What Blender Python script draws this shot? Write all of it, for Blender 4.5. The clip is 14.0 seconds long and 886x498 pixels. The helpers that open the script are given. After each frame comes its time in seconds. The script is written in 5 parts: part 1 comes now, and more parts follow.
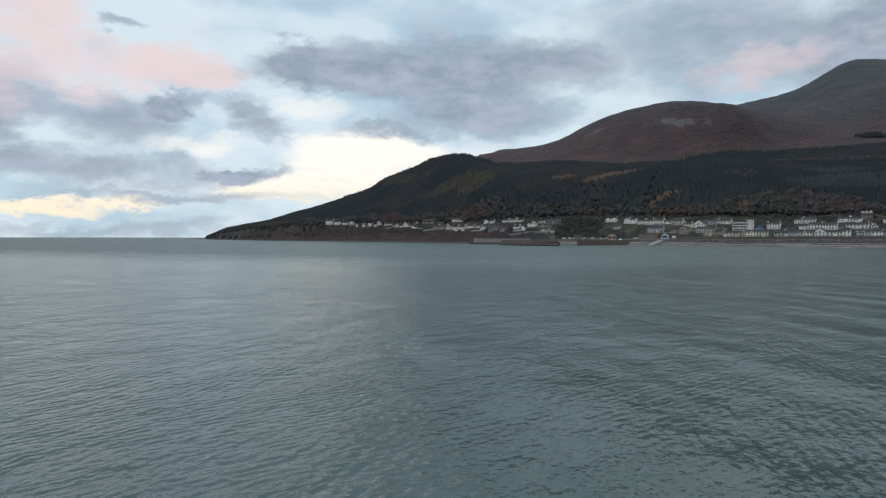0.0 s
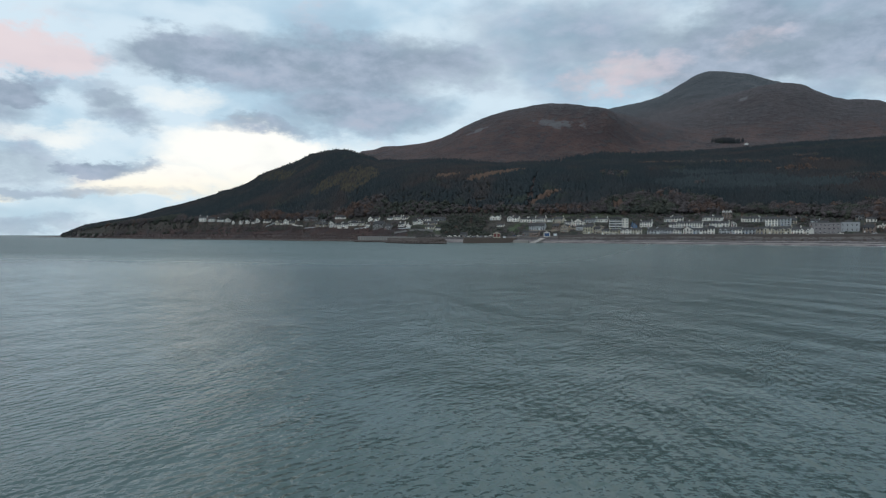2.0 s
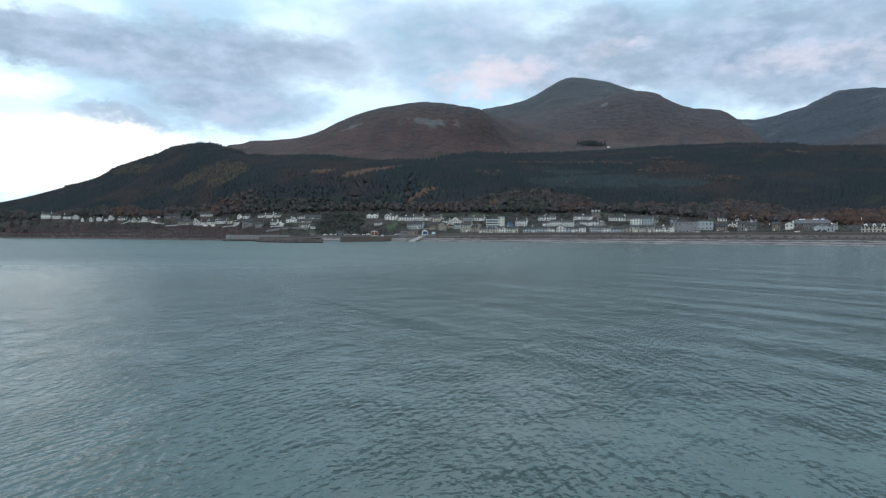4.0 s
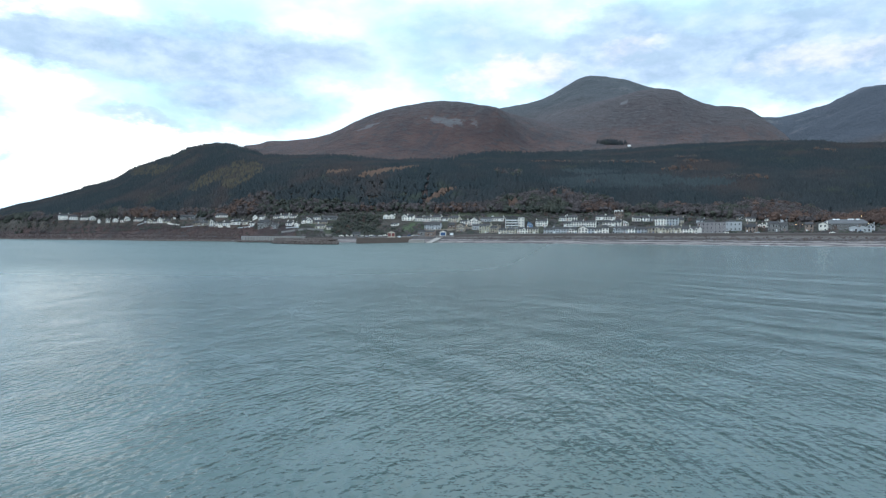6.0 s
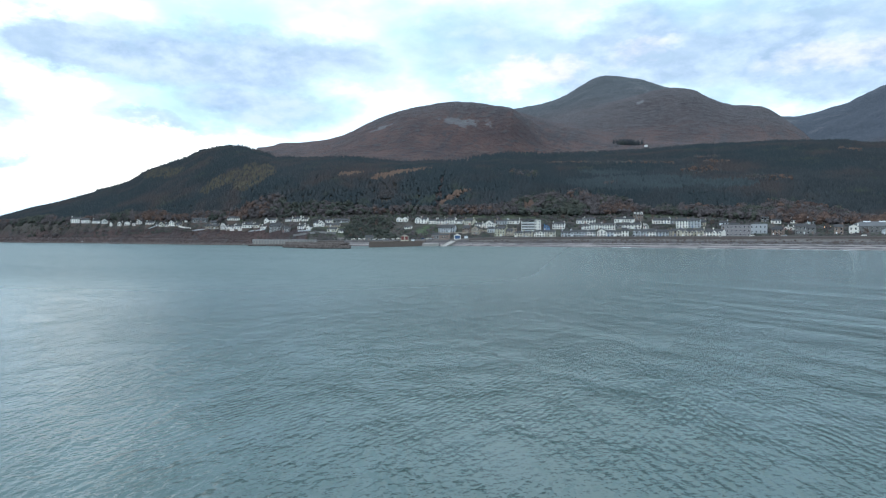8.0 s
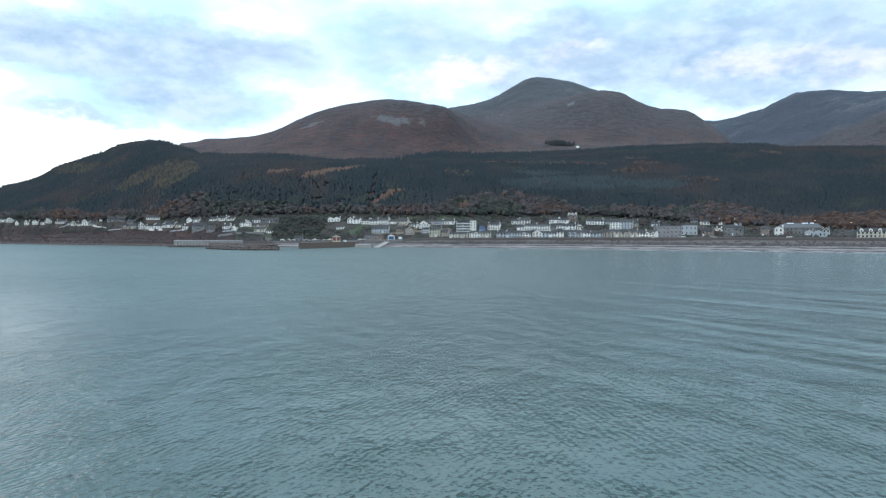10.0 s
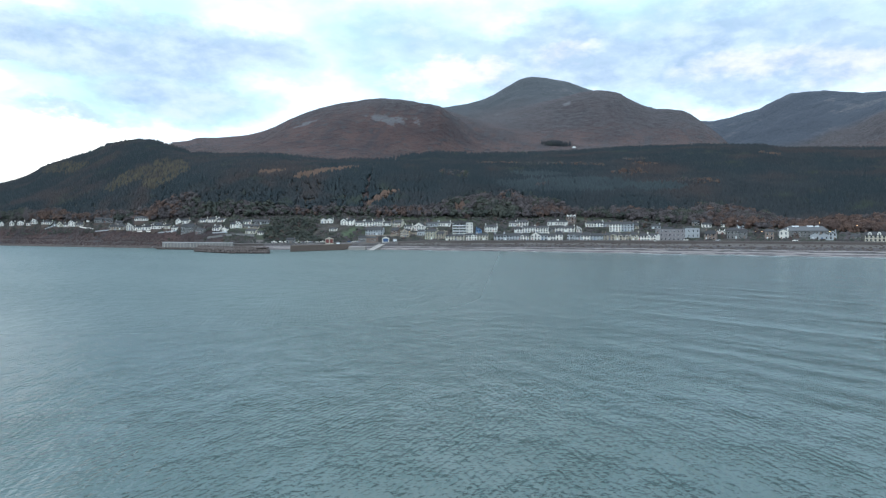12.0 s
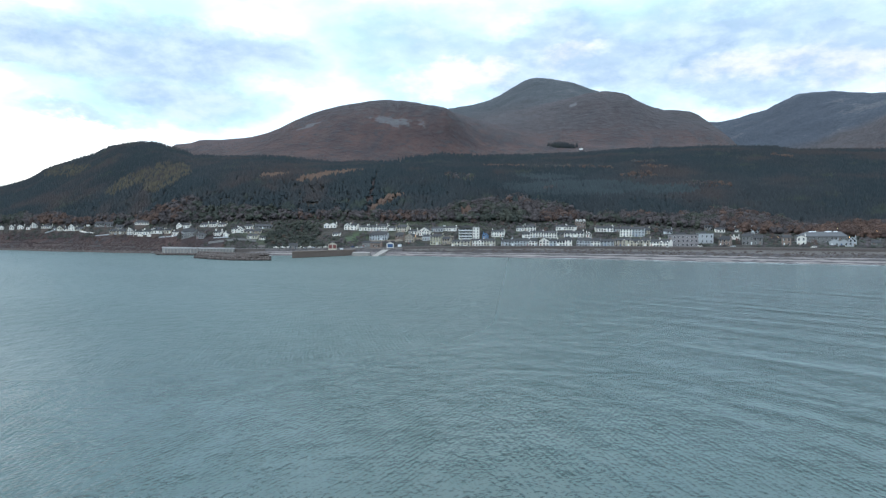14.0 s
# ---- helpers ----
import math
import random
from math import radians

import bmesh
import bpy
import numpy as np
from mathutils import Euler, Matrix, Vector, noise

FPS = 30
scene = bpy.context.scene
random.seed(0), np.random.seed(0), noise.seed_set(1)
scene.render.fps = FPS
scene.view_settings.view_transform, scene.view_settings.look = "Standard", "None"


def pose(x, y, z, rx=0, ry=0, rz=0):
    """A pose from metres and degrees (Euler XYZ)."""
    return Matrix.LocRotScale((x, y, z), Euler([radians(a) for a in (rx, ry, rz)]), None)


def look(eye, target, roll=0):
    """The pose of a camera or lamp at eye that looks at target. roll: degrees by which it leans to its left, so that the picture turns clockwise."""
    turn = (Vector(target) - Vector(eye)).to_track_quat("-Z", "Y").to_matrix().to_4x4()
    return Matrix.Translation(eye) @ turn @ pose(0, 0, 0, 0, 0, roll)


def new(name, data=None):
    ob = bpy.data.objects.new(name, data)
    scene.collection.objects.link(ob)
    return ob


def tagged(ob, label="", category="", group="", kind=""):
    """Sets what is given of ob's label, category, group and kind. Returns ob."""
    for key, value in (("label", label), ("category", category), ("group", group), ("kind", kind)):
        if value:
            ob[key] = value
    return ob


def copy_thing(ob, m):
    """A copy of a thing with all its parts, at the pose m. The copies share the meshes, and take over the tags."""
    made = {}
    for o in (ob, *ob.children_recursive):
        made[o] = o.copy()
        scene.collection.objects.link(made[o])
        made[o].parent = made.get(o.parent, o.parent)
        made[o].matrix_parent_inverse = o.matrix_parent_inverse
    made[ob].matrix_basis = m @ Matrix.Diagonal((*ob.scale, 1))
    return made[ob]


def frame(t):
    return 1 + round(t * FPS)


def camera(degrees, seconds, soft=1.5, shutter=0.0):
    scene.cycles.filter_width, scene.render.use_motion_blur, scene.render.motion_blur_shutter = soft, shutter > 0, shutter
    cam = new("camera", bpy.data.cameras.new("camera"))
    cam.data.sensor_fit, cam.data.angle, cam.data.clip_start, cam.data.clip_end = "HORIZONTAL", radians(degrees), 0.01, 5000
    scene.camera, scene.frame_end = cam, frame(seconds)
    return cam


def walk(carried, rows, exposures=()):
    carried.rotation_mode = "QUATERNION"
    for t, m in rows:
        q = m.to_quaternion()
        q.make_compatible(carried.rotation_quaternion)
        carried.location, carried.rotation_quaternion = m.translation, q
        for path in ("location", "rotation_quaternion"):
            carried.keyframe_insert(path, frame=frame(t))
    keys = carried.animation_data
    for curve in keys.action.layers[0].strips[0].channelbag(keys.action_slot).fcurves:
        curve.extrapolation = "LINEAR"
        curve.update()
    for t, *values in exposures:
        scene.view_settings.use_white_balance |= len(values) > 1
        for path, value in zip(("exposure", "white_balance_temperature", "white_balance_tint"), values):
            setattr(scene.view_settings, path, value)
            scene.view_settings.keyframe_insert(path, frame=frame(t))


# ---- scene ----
cam = camera(67.07, 14.0, soft=1.3)
PATH = [
    (0.00, pose(0.00, 0.00, 9.36, 88.935, -0.060, 30.427)),
    (0.50, pose(-2.95, 2.68, 9.32, 88.870, -0.054, 29.034)),
    (1.00, pose(-5.83, 5.41, 9.34, 88.845, -0.096, 26.768)),
    (1.50, pose(-8.58, 8.22, 9.45, 88.782, -0.143, 23.418)),
    (2.00, pose(-11.25, 11.16, 9.62, 88.740, -0.036, 20.257)),
    (2.50, pose(-13.88, 14.26, 9.75, 88.656, -0.057, 16.809)),
    (3.00, pose(-16.53, 17.44, 9.81, 88.629, -0.093, 13.887)),
    (3.50, pose(-19.13, 20.71, 9.87, 88.586, -0.046, 11.102)),
    (3.70, pose(-20.11, 22.06, 9.90, 88.584, -0.038, 10.120)),
    (4.20, pose(-22.05, 25.86, 10.04, 88.580, -0.017, 9.200)),
    (4.75, pose(-23.54, 30.51, 10.30, 88.576, 0.006, 9.150)),
    (5.30, pose(-24.68, 35.38, 10.66, 88.572, 0.028, 9.950)),
    (5.80, pose(-25.67, 39.71, 11.09, 88.568, 0.049, 10.620)),
    (6.00, pose(-26.11, 41.37, 11.29, 88.566, 0.057, 10.770)),
    (6.50, pose(-27.21, 45.42, 11.77, 88.630, 0.092, 11.088)),
    (7.00, pose(-28.40, 49.50, 12.32, 88.643, 0.093, 11.356)),
    (7.50, pose(-29.63, 53.64, 12.85, 88.669, 0.192, 11.634)),
    (8.00, pose(-30.77, 57.87, 13.41, 88.675, 0.189, 11.892)),
    (8.50, pose(-31.91, 62.28, 13.87, 88.615, 0.161, 11.375)),
    (9.00, pose(-33.06, 66.77, 14.28, 88.590, 0.193, 9.070)),
    (9.20, pose(-33.47, 68.51, 14.49, 88.583, 0.172, 8.320)),
    (10.25, pose(-35.64, 77.65, 15.62, 88.550, 0.062, 5.750)),
    (11.30, pose(-37.80, 86.79, 16.75, 88.516, -0.047, 5.360)),
    (11.50, pose(-38.21, 88.53, 16.97, 88.510, -0.068, 5.446)),
    (12.00, pose(-38.85, 92.80, 17.91, 88.541, 0.029, 5.632)),
    (12.50, pose(-39.50, 97.05, 18.91, 88.528, 0.060, 5.745)),
    (13.00, pose(-40.16, 101.28, 19.96, 88.558, 0.093, 5.854)),
    (13.50, pose(-40.91, 105.42, 21.05, 88.546, 0.086, 5.929)),
    (14.00, pose(-41.71, 109.47, 22.16, 88.624, 0.056, 6.030)),
]
EXPOSURES = [(0.0, -0.16, 6480, 12), (1.5, -0.18, 6350, 11), (3.5, 0.10, 6100, 9), (6.0, 0.72, 5850, 8), (9.0, 0.73, 5850, 8), (14.0, 0.80, 5900, 9)]
walk(cam, PATH, EXPOSURES)

# ---- sky, sun ----
SUN_AZ, SUN_EL = -112.0, 44.0


def socket(nt, value, node, i):
    if isinstance(value, bpy.types.NodeSocket):
        nt.links.new(value, node.inputs[i])
    elif value is not None:
        node.inputs[i].default_value = value


def math_node(nt, op, a, b=None, c=None, clamp=False):
    n = nt.nodes.new("ShaderNodeMath")
    n.operation, n.use_clamp = op, clamp
    for i, v in enumerate((a, b, c)):
        socket(nt, v, n, i)
    return n.outputs[0]


def mix_node(nt, fac, a, b, blend="MIX"):
    n = nt.nodes.new("ShaderNodeMix")
    n.data_type, n.blend_type = "RGBA", blend
    socket(nt, fac, n, 0)
    for i, v in ((6, a), (7, b)):
        socket(nt, (*v, 1.0) if isinstance(v, tuple) and len(v) == 3 else v, n, i)
    return n.outputs[2]


def noise_node(nt, vec, scale, detail=4.0, rough=0.55, distortion=0.0, out="Fac"):
    n = nt.nodes.new("ShaderNodeTexNoise")
    n.inputs["Scale"].default_value, n.inputs["Detail"].default_value = scale, detail
    n.inputs["Roughness"].default_value, n.inputs["Distortion"].default_value = rough, distortion
    nt.links.new(vec, n.inputs["Vector"])
    return n.outputs[out]


def step_node(nt, x, lo, hi):
    n = nt.nodes.new("ShaderNodeMapRange")
    n.interpolation_type = "SMOOTHSTEP"
    for i, v in enumerate((x, lo, hi, 0.0, 1.0)):
        socket(nt, v, n, i)
    return n.outputs[0]


def build_world():
    world = bpy.data.worlds.new("evening_sky")
    scene.world = world
    world.use_nodes = True
    nt = world.node_tree
    nt.nodes.clear()
    out = nt.nodes.new("ShaderNodeOutputWorld")
    bg = nt.nodes.new("ShaderNodeBackground")
    nt.links.new(bg.outputs[0], out.inputs[0])
    sky = nt.nodes.new("ShaderNodeTexSky")
    sky.sky_type, sky.sun_disc = "NISHITA", False
    sky.sun_elevation, sky.sun_rotation = radians(SUN_EL), radians(SUN_AZ)
    sky.air_density, sky.dust_density, sky.ozone_density = 1.0, 1.0, 2.0
    tc = nt.nodes.new("ShaderNodeTexCoord")
    sep = nt.nodes.new("ShaderNodeSeparateXYZ")
    nt.links.new(tc.outputs["Generated"], sep.inputs[0])
    x, y, z = sep.outputs
    deg = 57.29578
    az = math_node(nt, "MULTIPLY", math_node(nt, "ARCTAN2", x, y), deg)
    el = math_node(nt, "MULTIPLY", math_node(nt, "ARCSINE", z), deg)
    # finely torn coordinates for the cloud edges
    comb2 = nt.nodes.new("ShaderNodeCombineXYZ")
    socket(nt, math_node(nt, "MULTIPLY", az, 0.1), comb2, 0)
    socket(nt, math_node(nt, "MULTIPLY", el, 0.2), comb2, 1)
    flat = comb2.outputs[0]

    def shifted(v):
        n = nt.nodes.new("ShaderNodeVectorMath")
        n.operation = "ADD"
        nt.links.new(flat, n.inputs[0])
        n.inputs[1].default_value = v
        return n.outputs[0]

    broad = noise_node(nt, shifted((3.1, 0.7, 2.0)), 0.8, 3, 0.5, 0.2)
    fine = noise_node(nt, flat, 1.7, 6, 0.52, 0.25)
    puff = noise_node(nt, shifted((9.0, 5.0, 1.0)), 3.4, 5, 0.6, 0.1)
    wob1 = math_node(nt, "MULTIPLY", math_node(nt, "SUBTRACT", noise_node(nt, flat, 1.5, 6, 0.62), 0.5), 8.5)
    wob2 = math_node(nt, "MULTIPLY", math_node(nt, "SUBTRACT", noise_node(nt, shifted((7.3, 2.1, 4.4)), 1.9, 6, 0.62), 0.5), 4.6)
    azw, elw = math_node(nt, "ADD", az, wob1), math_node(nt, "ADD", el, wob2)

    def bank(a, e, wa, we, lean=0.0):
        """How far a direction lies within one bank of cloud: 1 at its middle, 0 outside."""
        da = math_node(nt, "SUBTRACT", azw, a)
        de = math_node(nt, "SUBTRACT", math_node(nt, "SUBTRACT", elw, e), math_node(nt, "MULTIPLY", da, lean))
        q = math_node(nt, "ADD", math_node(nt, "POWER", math_node(nt, "DIVIDE", math_node(nt, "ABSOLUTE", da), wa), 2.0),
                      math_node(nt, "POWER", math_node(nt, "DIVIDE", math_node(nt, "ABSOLUTE", de), we), 2.0))
        return math_node(nt, "SUBTRACT", 1.0, q, clamp=True)

    def gather(banks):
        total = None
        for b in banks:
            s = math_node(nt, "MULTIPLY", bank(*b[:5]), b[5])
            total = s if total is None else math_node(nt, "ADD", total, s)
        return total

    def rough(v, amount):
        return math_node(nt, "MULTIPLY", math_node(nt, "SUBTRACT", v, 0.5), amount)

    # outside the banks a thin broken deck carries on all round
    deck = math_node(nt, "MULTIPLY", step_node(nt, broad, 0.5, 0.75), 0.45)
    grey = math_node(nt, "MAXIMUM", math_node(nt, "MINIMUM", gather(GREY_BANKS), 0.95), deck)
    grey = math_node(nt, "ADD", grey, math_node(nt, "ADD", rough(fine, 0.95), rough(puff, 0.42)))
    grey = step_node(nt, grey, 0.05, 1.0)
    pink = step_node(nt, math_node(nt, "ADD", gather(PINK_BANKS), math_node(nt, "ADD", rough(puff, 1.2), rough(fine, 1.0))), 0.1, 1.0)
    glow = step_node(nt, math_node(nt, "ADD", gather(GLOW_BANKS), rough(fine, 0.7)), 0.0, 0.9)
    blue = step_node(nt, math_node(nt, "ADD", broad, rough(fine, 0.5)), 0.4, 0.65)
    nish = nt.nodes.new("ShaderNodeVectorMath")
    nish.operation = "SCALE"
    nt.links.new(sky.outputs[0], nish.inputs[0])
    nish.inputs[3].default_value = SKY_STRENGTH
    base = mix_node(nt, blue, VEIL, THIN_BLUE)
    base = mix_node(nt, 0.85, nish.outputs[0], base)
    # overhead, mostly unseen, the deck is broken into lighter and darker cloud for ripples to mirror
    torn = step_node(nt, math_node(nt, "ADD", math_node(nt, "MULTIPLY", puff, 0.55), math_node(nt, "MULTIPLY", fine, 0.45)), 0.4, 0.6)
    base = mix_node(nt, step_node(nt, el, 16.0, 30.0), base, mix_node(nt, torn, ZENITH_DARK, ZENITH))
    base = mix_node(nt, glow, base, mix_node(nt, step_node(nt, el, 1.5, 6.0), GLOW_LOW, GLOW))
    base = mix_node(nt, math_node(nt, "MULTIPLY", pink, 0.6), base, PINK)
    greycol = mix_node(nt, step_node(nt, math_node(nt, "ADD", rough(fine, 0.9), puff), 0.25, 0.75), GREY_DARK, GREY_LIGHT)
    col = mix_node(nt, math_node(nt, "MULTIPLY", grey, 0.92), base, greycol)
    # the last light also reddens the undersides of the cloud
    col = mix_node(nt, math_node(nt, "MULTIPLY", pink, 0.42), col, PINK)
    # the far sea under the horizon
    col = mix_node(nt, step_node(nt, el, -0.35, -0.05), FAR_SEA, col)
    nt.links.new(col, bg.inputs[0])
    bg.inputs[1].default_value = 1.0


SKY_STRENGTH = 0.06
VEIL, THIN_BLUE, ZENITH = (0.86, 1.02, 1.10), (0.57, 0.79, 0.93), (1.10, 1.28, 1.40)
GLOW_LOW = (1.16, 1.03, 0.78)
ZENITH_DARK = (0.52, 0.66, 0.78)
GREY_DARK, GREY_LIGHT = (0.255, 0.332, 0.42), (0.45, 0.525, 0.64)
PINK, GLOW, FAR_SEA = (0.94, 0.75, 0.74), (1.16, 1.14, 1.05), (0.28, 0.30, 0.33)
# azimuth, elevation, half width, half height, lean, weight
# banks above 20 degrees are unseen, added to tone what the sea mirrors
GREY_BANKS = [
    (-30.0, 13.8, 15.0, 3.7, -0.02, 1.1), (-42.5, 13.7, 6.0, 2.3, 0.0, 0.9), (-27.0, 9.9, 13.0, 1.9, 0.02, 0.75), (-47.0, 10.6, 4.0, 1.1, 0.0, 0.55),
    (-8.0, 15.4, 16.0, 5.6, 0.0, 0.75), (10.0, 15.6, 14.0, 4.4, 0.08, 0.75), (25.0, 14.6, 14.0, 4.6, 0.1, 0.8), (22.0, 11.6, 13.0, 3.0, 0.1, 0.62), (8.0, 12.0, 14.0, 3.6, 0.0, 0.55),
    (-56.5, 9.2, 6.5, 2.6, 0.0, 0.85), (-57.5, 5.2, 13.0, 2.0, 0.0, 0.8), (-52.0, 10.3, 2.6, 1.2, 0.0, 0.85), (-45.8, 8.9, 3.8, 1.6, -0.1, 0.8),
    (-46.4, 5.2, 4.6, 0.9, 0.0, 0.95), (-55.5, 15.5, 2.2, 0.8, 0.0, 0.8), (-64.0, 9.6, 4.0, 4.6, 0.0, 0.6), (-52.0, 3.2, 14.0, 0.65, 0.0, 0.65),
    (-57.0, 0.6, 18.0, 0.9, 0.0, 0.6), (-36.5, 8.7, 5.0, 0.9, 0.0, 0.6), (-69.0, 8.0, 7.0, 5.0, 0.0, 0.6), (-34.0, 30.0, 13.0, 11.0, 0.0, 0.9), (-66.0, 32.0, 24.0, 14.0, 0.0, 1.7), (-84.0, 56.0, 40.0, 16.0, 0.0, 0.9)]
PINK_BANKS = [
    (-62.0, 16.2, 6.0, 3.4, 0.0, 0.95), (-50.5, 12.9, 5.5, 2.0, 0.0, 1.0), (-58.0, 12.6, 7.5, 2.8, 0.0, 0.8), (-64.5, 10.5, 3.0, 3.0, 0.0, 0.7), (-74.0, 24.0, 20.0, 9.0, 0.0, 0.7),
    (-5.0, 12.9, 6.0, 2.0, 0.05, 0.8), (4.5, 14.6, 4.0, 1.0, 0.0, 0.5), (18.0, 12.8, 7.0, 1.5, 0.1, 0.5), (26.0, 12.0, 6.0, 1.9, 0.0, 0.5)]
GLOW_BANKS = [
    (-4.0, 33.0, 21.0, 15.0, 0.0, 0.55), (-37.5, 6.6, 8.5, 2.8, 0.0, 1.0), (-50.5, 7.4, 5.0, 1.2, 0.0, 0.55), (-44.0, 3.9, 7.0, 1.6, 0.0, 0.9), (-61.5, 2.4, 7.0, 0.8, 0.0, 0.9), (-55.5, 2.8, 3.5, 0.5, 0.0, 0.7), (-42.0, 10.6, 4.0, 1.1, 0.0, 0.5), (-31.0, 6.6, 9.0, 2.2, 0.0, 0.55)]
build_world()

sun = new("sun", bpy.data.lights.new("sun", "SUN"))
sun.data.energy, sun.data.angle, sun.data.color = 0.5, radians(60), (1.0, 0.97, 0.95)
sun.matrix_world = look((0, 0, 0), (-math.sin(radians(SUN_AZ)), -math.cos(radians(SUN_AZ)), -math.tan(radians(SUN_EL))))
# ---- materials ----
def material(name, rough=0.8, metal=0.0):
    m = bpy.data.materials.new(name)
    m.use_nodes = True
    nt = m.node_tree
    b = nt.nodes["Principled BSDF"]
    b.inputs["Roughness"].default_value, b.inputs["Metallic"].default_value = rough, metal
    return m, nt, b


def position(nt):
    return nt.nodes.new("ShaderNodeNewGeometry").outputs["Position"]


def bump(nt, b, height, strength, distance):
    n = nt.nodes.new("ShaderNodeBump")
    n.inputs["Strength"].default_value, n.inputs["Distance"].default_value = strength, distance
    nt.links.new(height, n.inputs["Height"])
    nt.links.new(n.outputs[0], b.inputs["Normal"])


def stretched(nt, vec, sx, sy, sz, turn=0.0):
    n = nt.nodes.new("ShaderNodeMapping")
    n.vector_type = "TEXTURE"
    n.inputs["Scale"].default_value = (1 / sx, 1 / sy, 1 / sz)
    n.inputs["Rotation"].default_value = (0, 0, radians(turn))
    nt.links.new(vec, n.inputs["Vector"])
    return n.outputs[0]


def ground_material():
    m, nt, b = material("moor_and_shore", 0.95)
    p = position(nt)
    att = nt.nodes.new("ShaderNodeAttribute")
    att.attribute_name = "zone"
    sep = nt.nodes.new("ShaderNodeSeparateColor")
    nt.links.new(att.outputs["Color"], sep.inputs[0])
    moor, grass, scree = sep.outputs
    n1, n2, n3 = noise_node(nt, p, 0.012, 5), noise_node(nt, p, 0.06, 5), noise_node(nt, p, 0.5, 3)
    heath = mix_node(nt, step_node(nt, n1, 0.35, 0.65), (0.0382, 0.0206, 0.0193), (0.0714, 0.0365, 0.0302))
    heath = mix_node(nt, step_node(nt, n2, 0.5, 0.7), heath, (0.0332, 0.0277, 0.0306))
    gully = noise_node(nt, stretched(nt, p, 0.030, 0.005, 0.005, -8), 1.0, 5, 0.6, 0.4)
    heath = mix_node(nt, math_node(nt, "MULTIPLY", step_node(nt, gully, 0.5, 0.68), 0.7), heath, (0.0282, 0.0244, 0.0279))
    heath = mix_node(nt, math_node(nt, "MULTIPLY", step_node(nt, gully, 0.45, 0.3), 0.35), heath, (0.0647, 0.0454, 0.0396))
    posz = nt.nodes.new("ShaderNodeSeparateXYZ")
    nt.links.new(p, posz.inputs[0])
    crag = math_node(nt, "ADD", posz.outputs[2], math_node(nt, "MULTIPLY", math_node(nt, "SUBTRACT", n2, 0.5), 120.0))
    heath = mix_node(nt, math_node(nt, "MULTIPLY", step_node(nt, crag, 225.0, 310.0), 0.8), heath, mix_node(nt, step_node(nt, n2, 0.3, 0.7), (0.0266, 0.0235, 0.0261), (0.0581, 0.0479, 0.0486)))
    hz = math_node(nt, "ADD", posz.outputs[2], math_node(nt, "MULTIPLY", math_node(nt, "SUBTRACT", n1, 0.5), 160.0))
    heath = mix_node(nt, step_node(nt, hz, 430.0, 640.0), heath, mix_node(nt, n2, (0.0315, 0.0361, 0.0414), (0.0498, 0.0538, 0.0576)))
    # distance haze over the far peak is put into its colour as blue-grey
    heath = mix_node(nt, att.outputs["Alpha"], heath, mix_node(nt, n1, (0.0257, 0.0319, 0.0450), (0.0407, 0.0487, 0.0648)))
    floor_c = mix_node(nt, step_node(nt, n2, 0.4, 0.65), (0.042, 0.036, 0.028), (0.066, 0.052, 0.040))
    col = mix_node(nt, moor, floor_c, heath)
    col = mix_node(nt, grass, col, mix_node(nt, n3, (0.045, 0.066, 0.028), (0.068, 0.088, 0.040)))
    n4 = noise_node(nt, p, 0.11, 6, 0.65)
    broken = step_node(nt, math_node(nt, "ADD", n4, math_node(nt, "MULTIPLY", scree, 0.41)), 0.72, 0.84)
    col = mix_node(nt, math_node(nt, "MULTIPLY", broken, math_node(nt, "MAXIMUM", scree, math_node(nt, "MULTIPLY", moor, math_node(nt, "MULTIPLY", step_node(nt, crag, 190.0, 300.0), 0.8)))), col, mix_node(nt, n3, (0.076, 0.071, 0.071), (0.135, 0.130, 0.130)))
    n5 = noise_node(nt, p, 0.085, 6, 0.72)
    col = mix_node(nt, math_node(nt, "MULTIPLY", step_node(nt, n5, 0.56, 0.68), math_node(nt, "MULTIPLY", moor, math_node(nt, "MULTIPLY", step_node(nt, crag, 230.0, 330.0), 0.5))), col, (0.12, 0.115, 0.113))
    col = mix_node(nt, math_node(nt, "MULTIPLY", step_node(nt, n5, 0.46, 0.34), math_node(nt, "MULTIPLY", moor, 0.3)), col, (0.028, 0.023, 0.024))
    shingle = mix_node(nt, step_node(nt, n3, 0.35, 0.7), (0.052, 0.043, 0.042), (0.105, 0.088, 0.082))
    sand = mix_node(nt, n2, (0.20, 0.168, 0.155), (0.34, 0.29, 0.268))
    streak = noise_node(nt, stretched(nt, p, 0.02, 0.10, 1, 10), 1.0, 4, 0.6)
    sz = math_node(nt, "ADD", posz.outputs[2], math_node(nt, "MULTIPLY", math_node(nt, "SUBTRACT", streak, 0.5), 2.4))
    col = mix_node(nt, math_node(nt, "MULTIPLY", step_node(nt, sz, 9.4, 7.6), math_node(nt, "SUBTRACT", 1.0, moor)), col, shingle)
    brown = mix_node(nt, n2, (0.10, 0.085, 0.076), (0.165, 0.142, 0.128))
    col = mix_node(nt, math_node(nt, "MULTIPLY", math_node(nt, "MULTIPLY", step_node(nt, sz, 5.6, 5.9), step_node(nt, sz, 9.6, 8.6)), math_node(nt, "SUBTRACT", 1.0, moor)), col, brown)
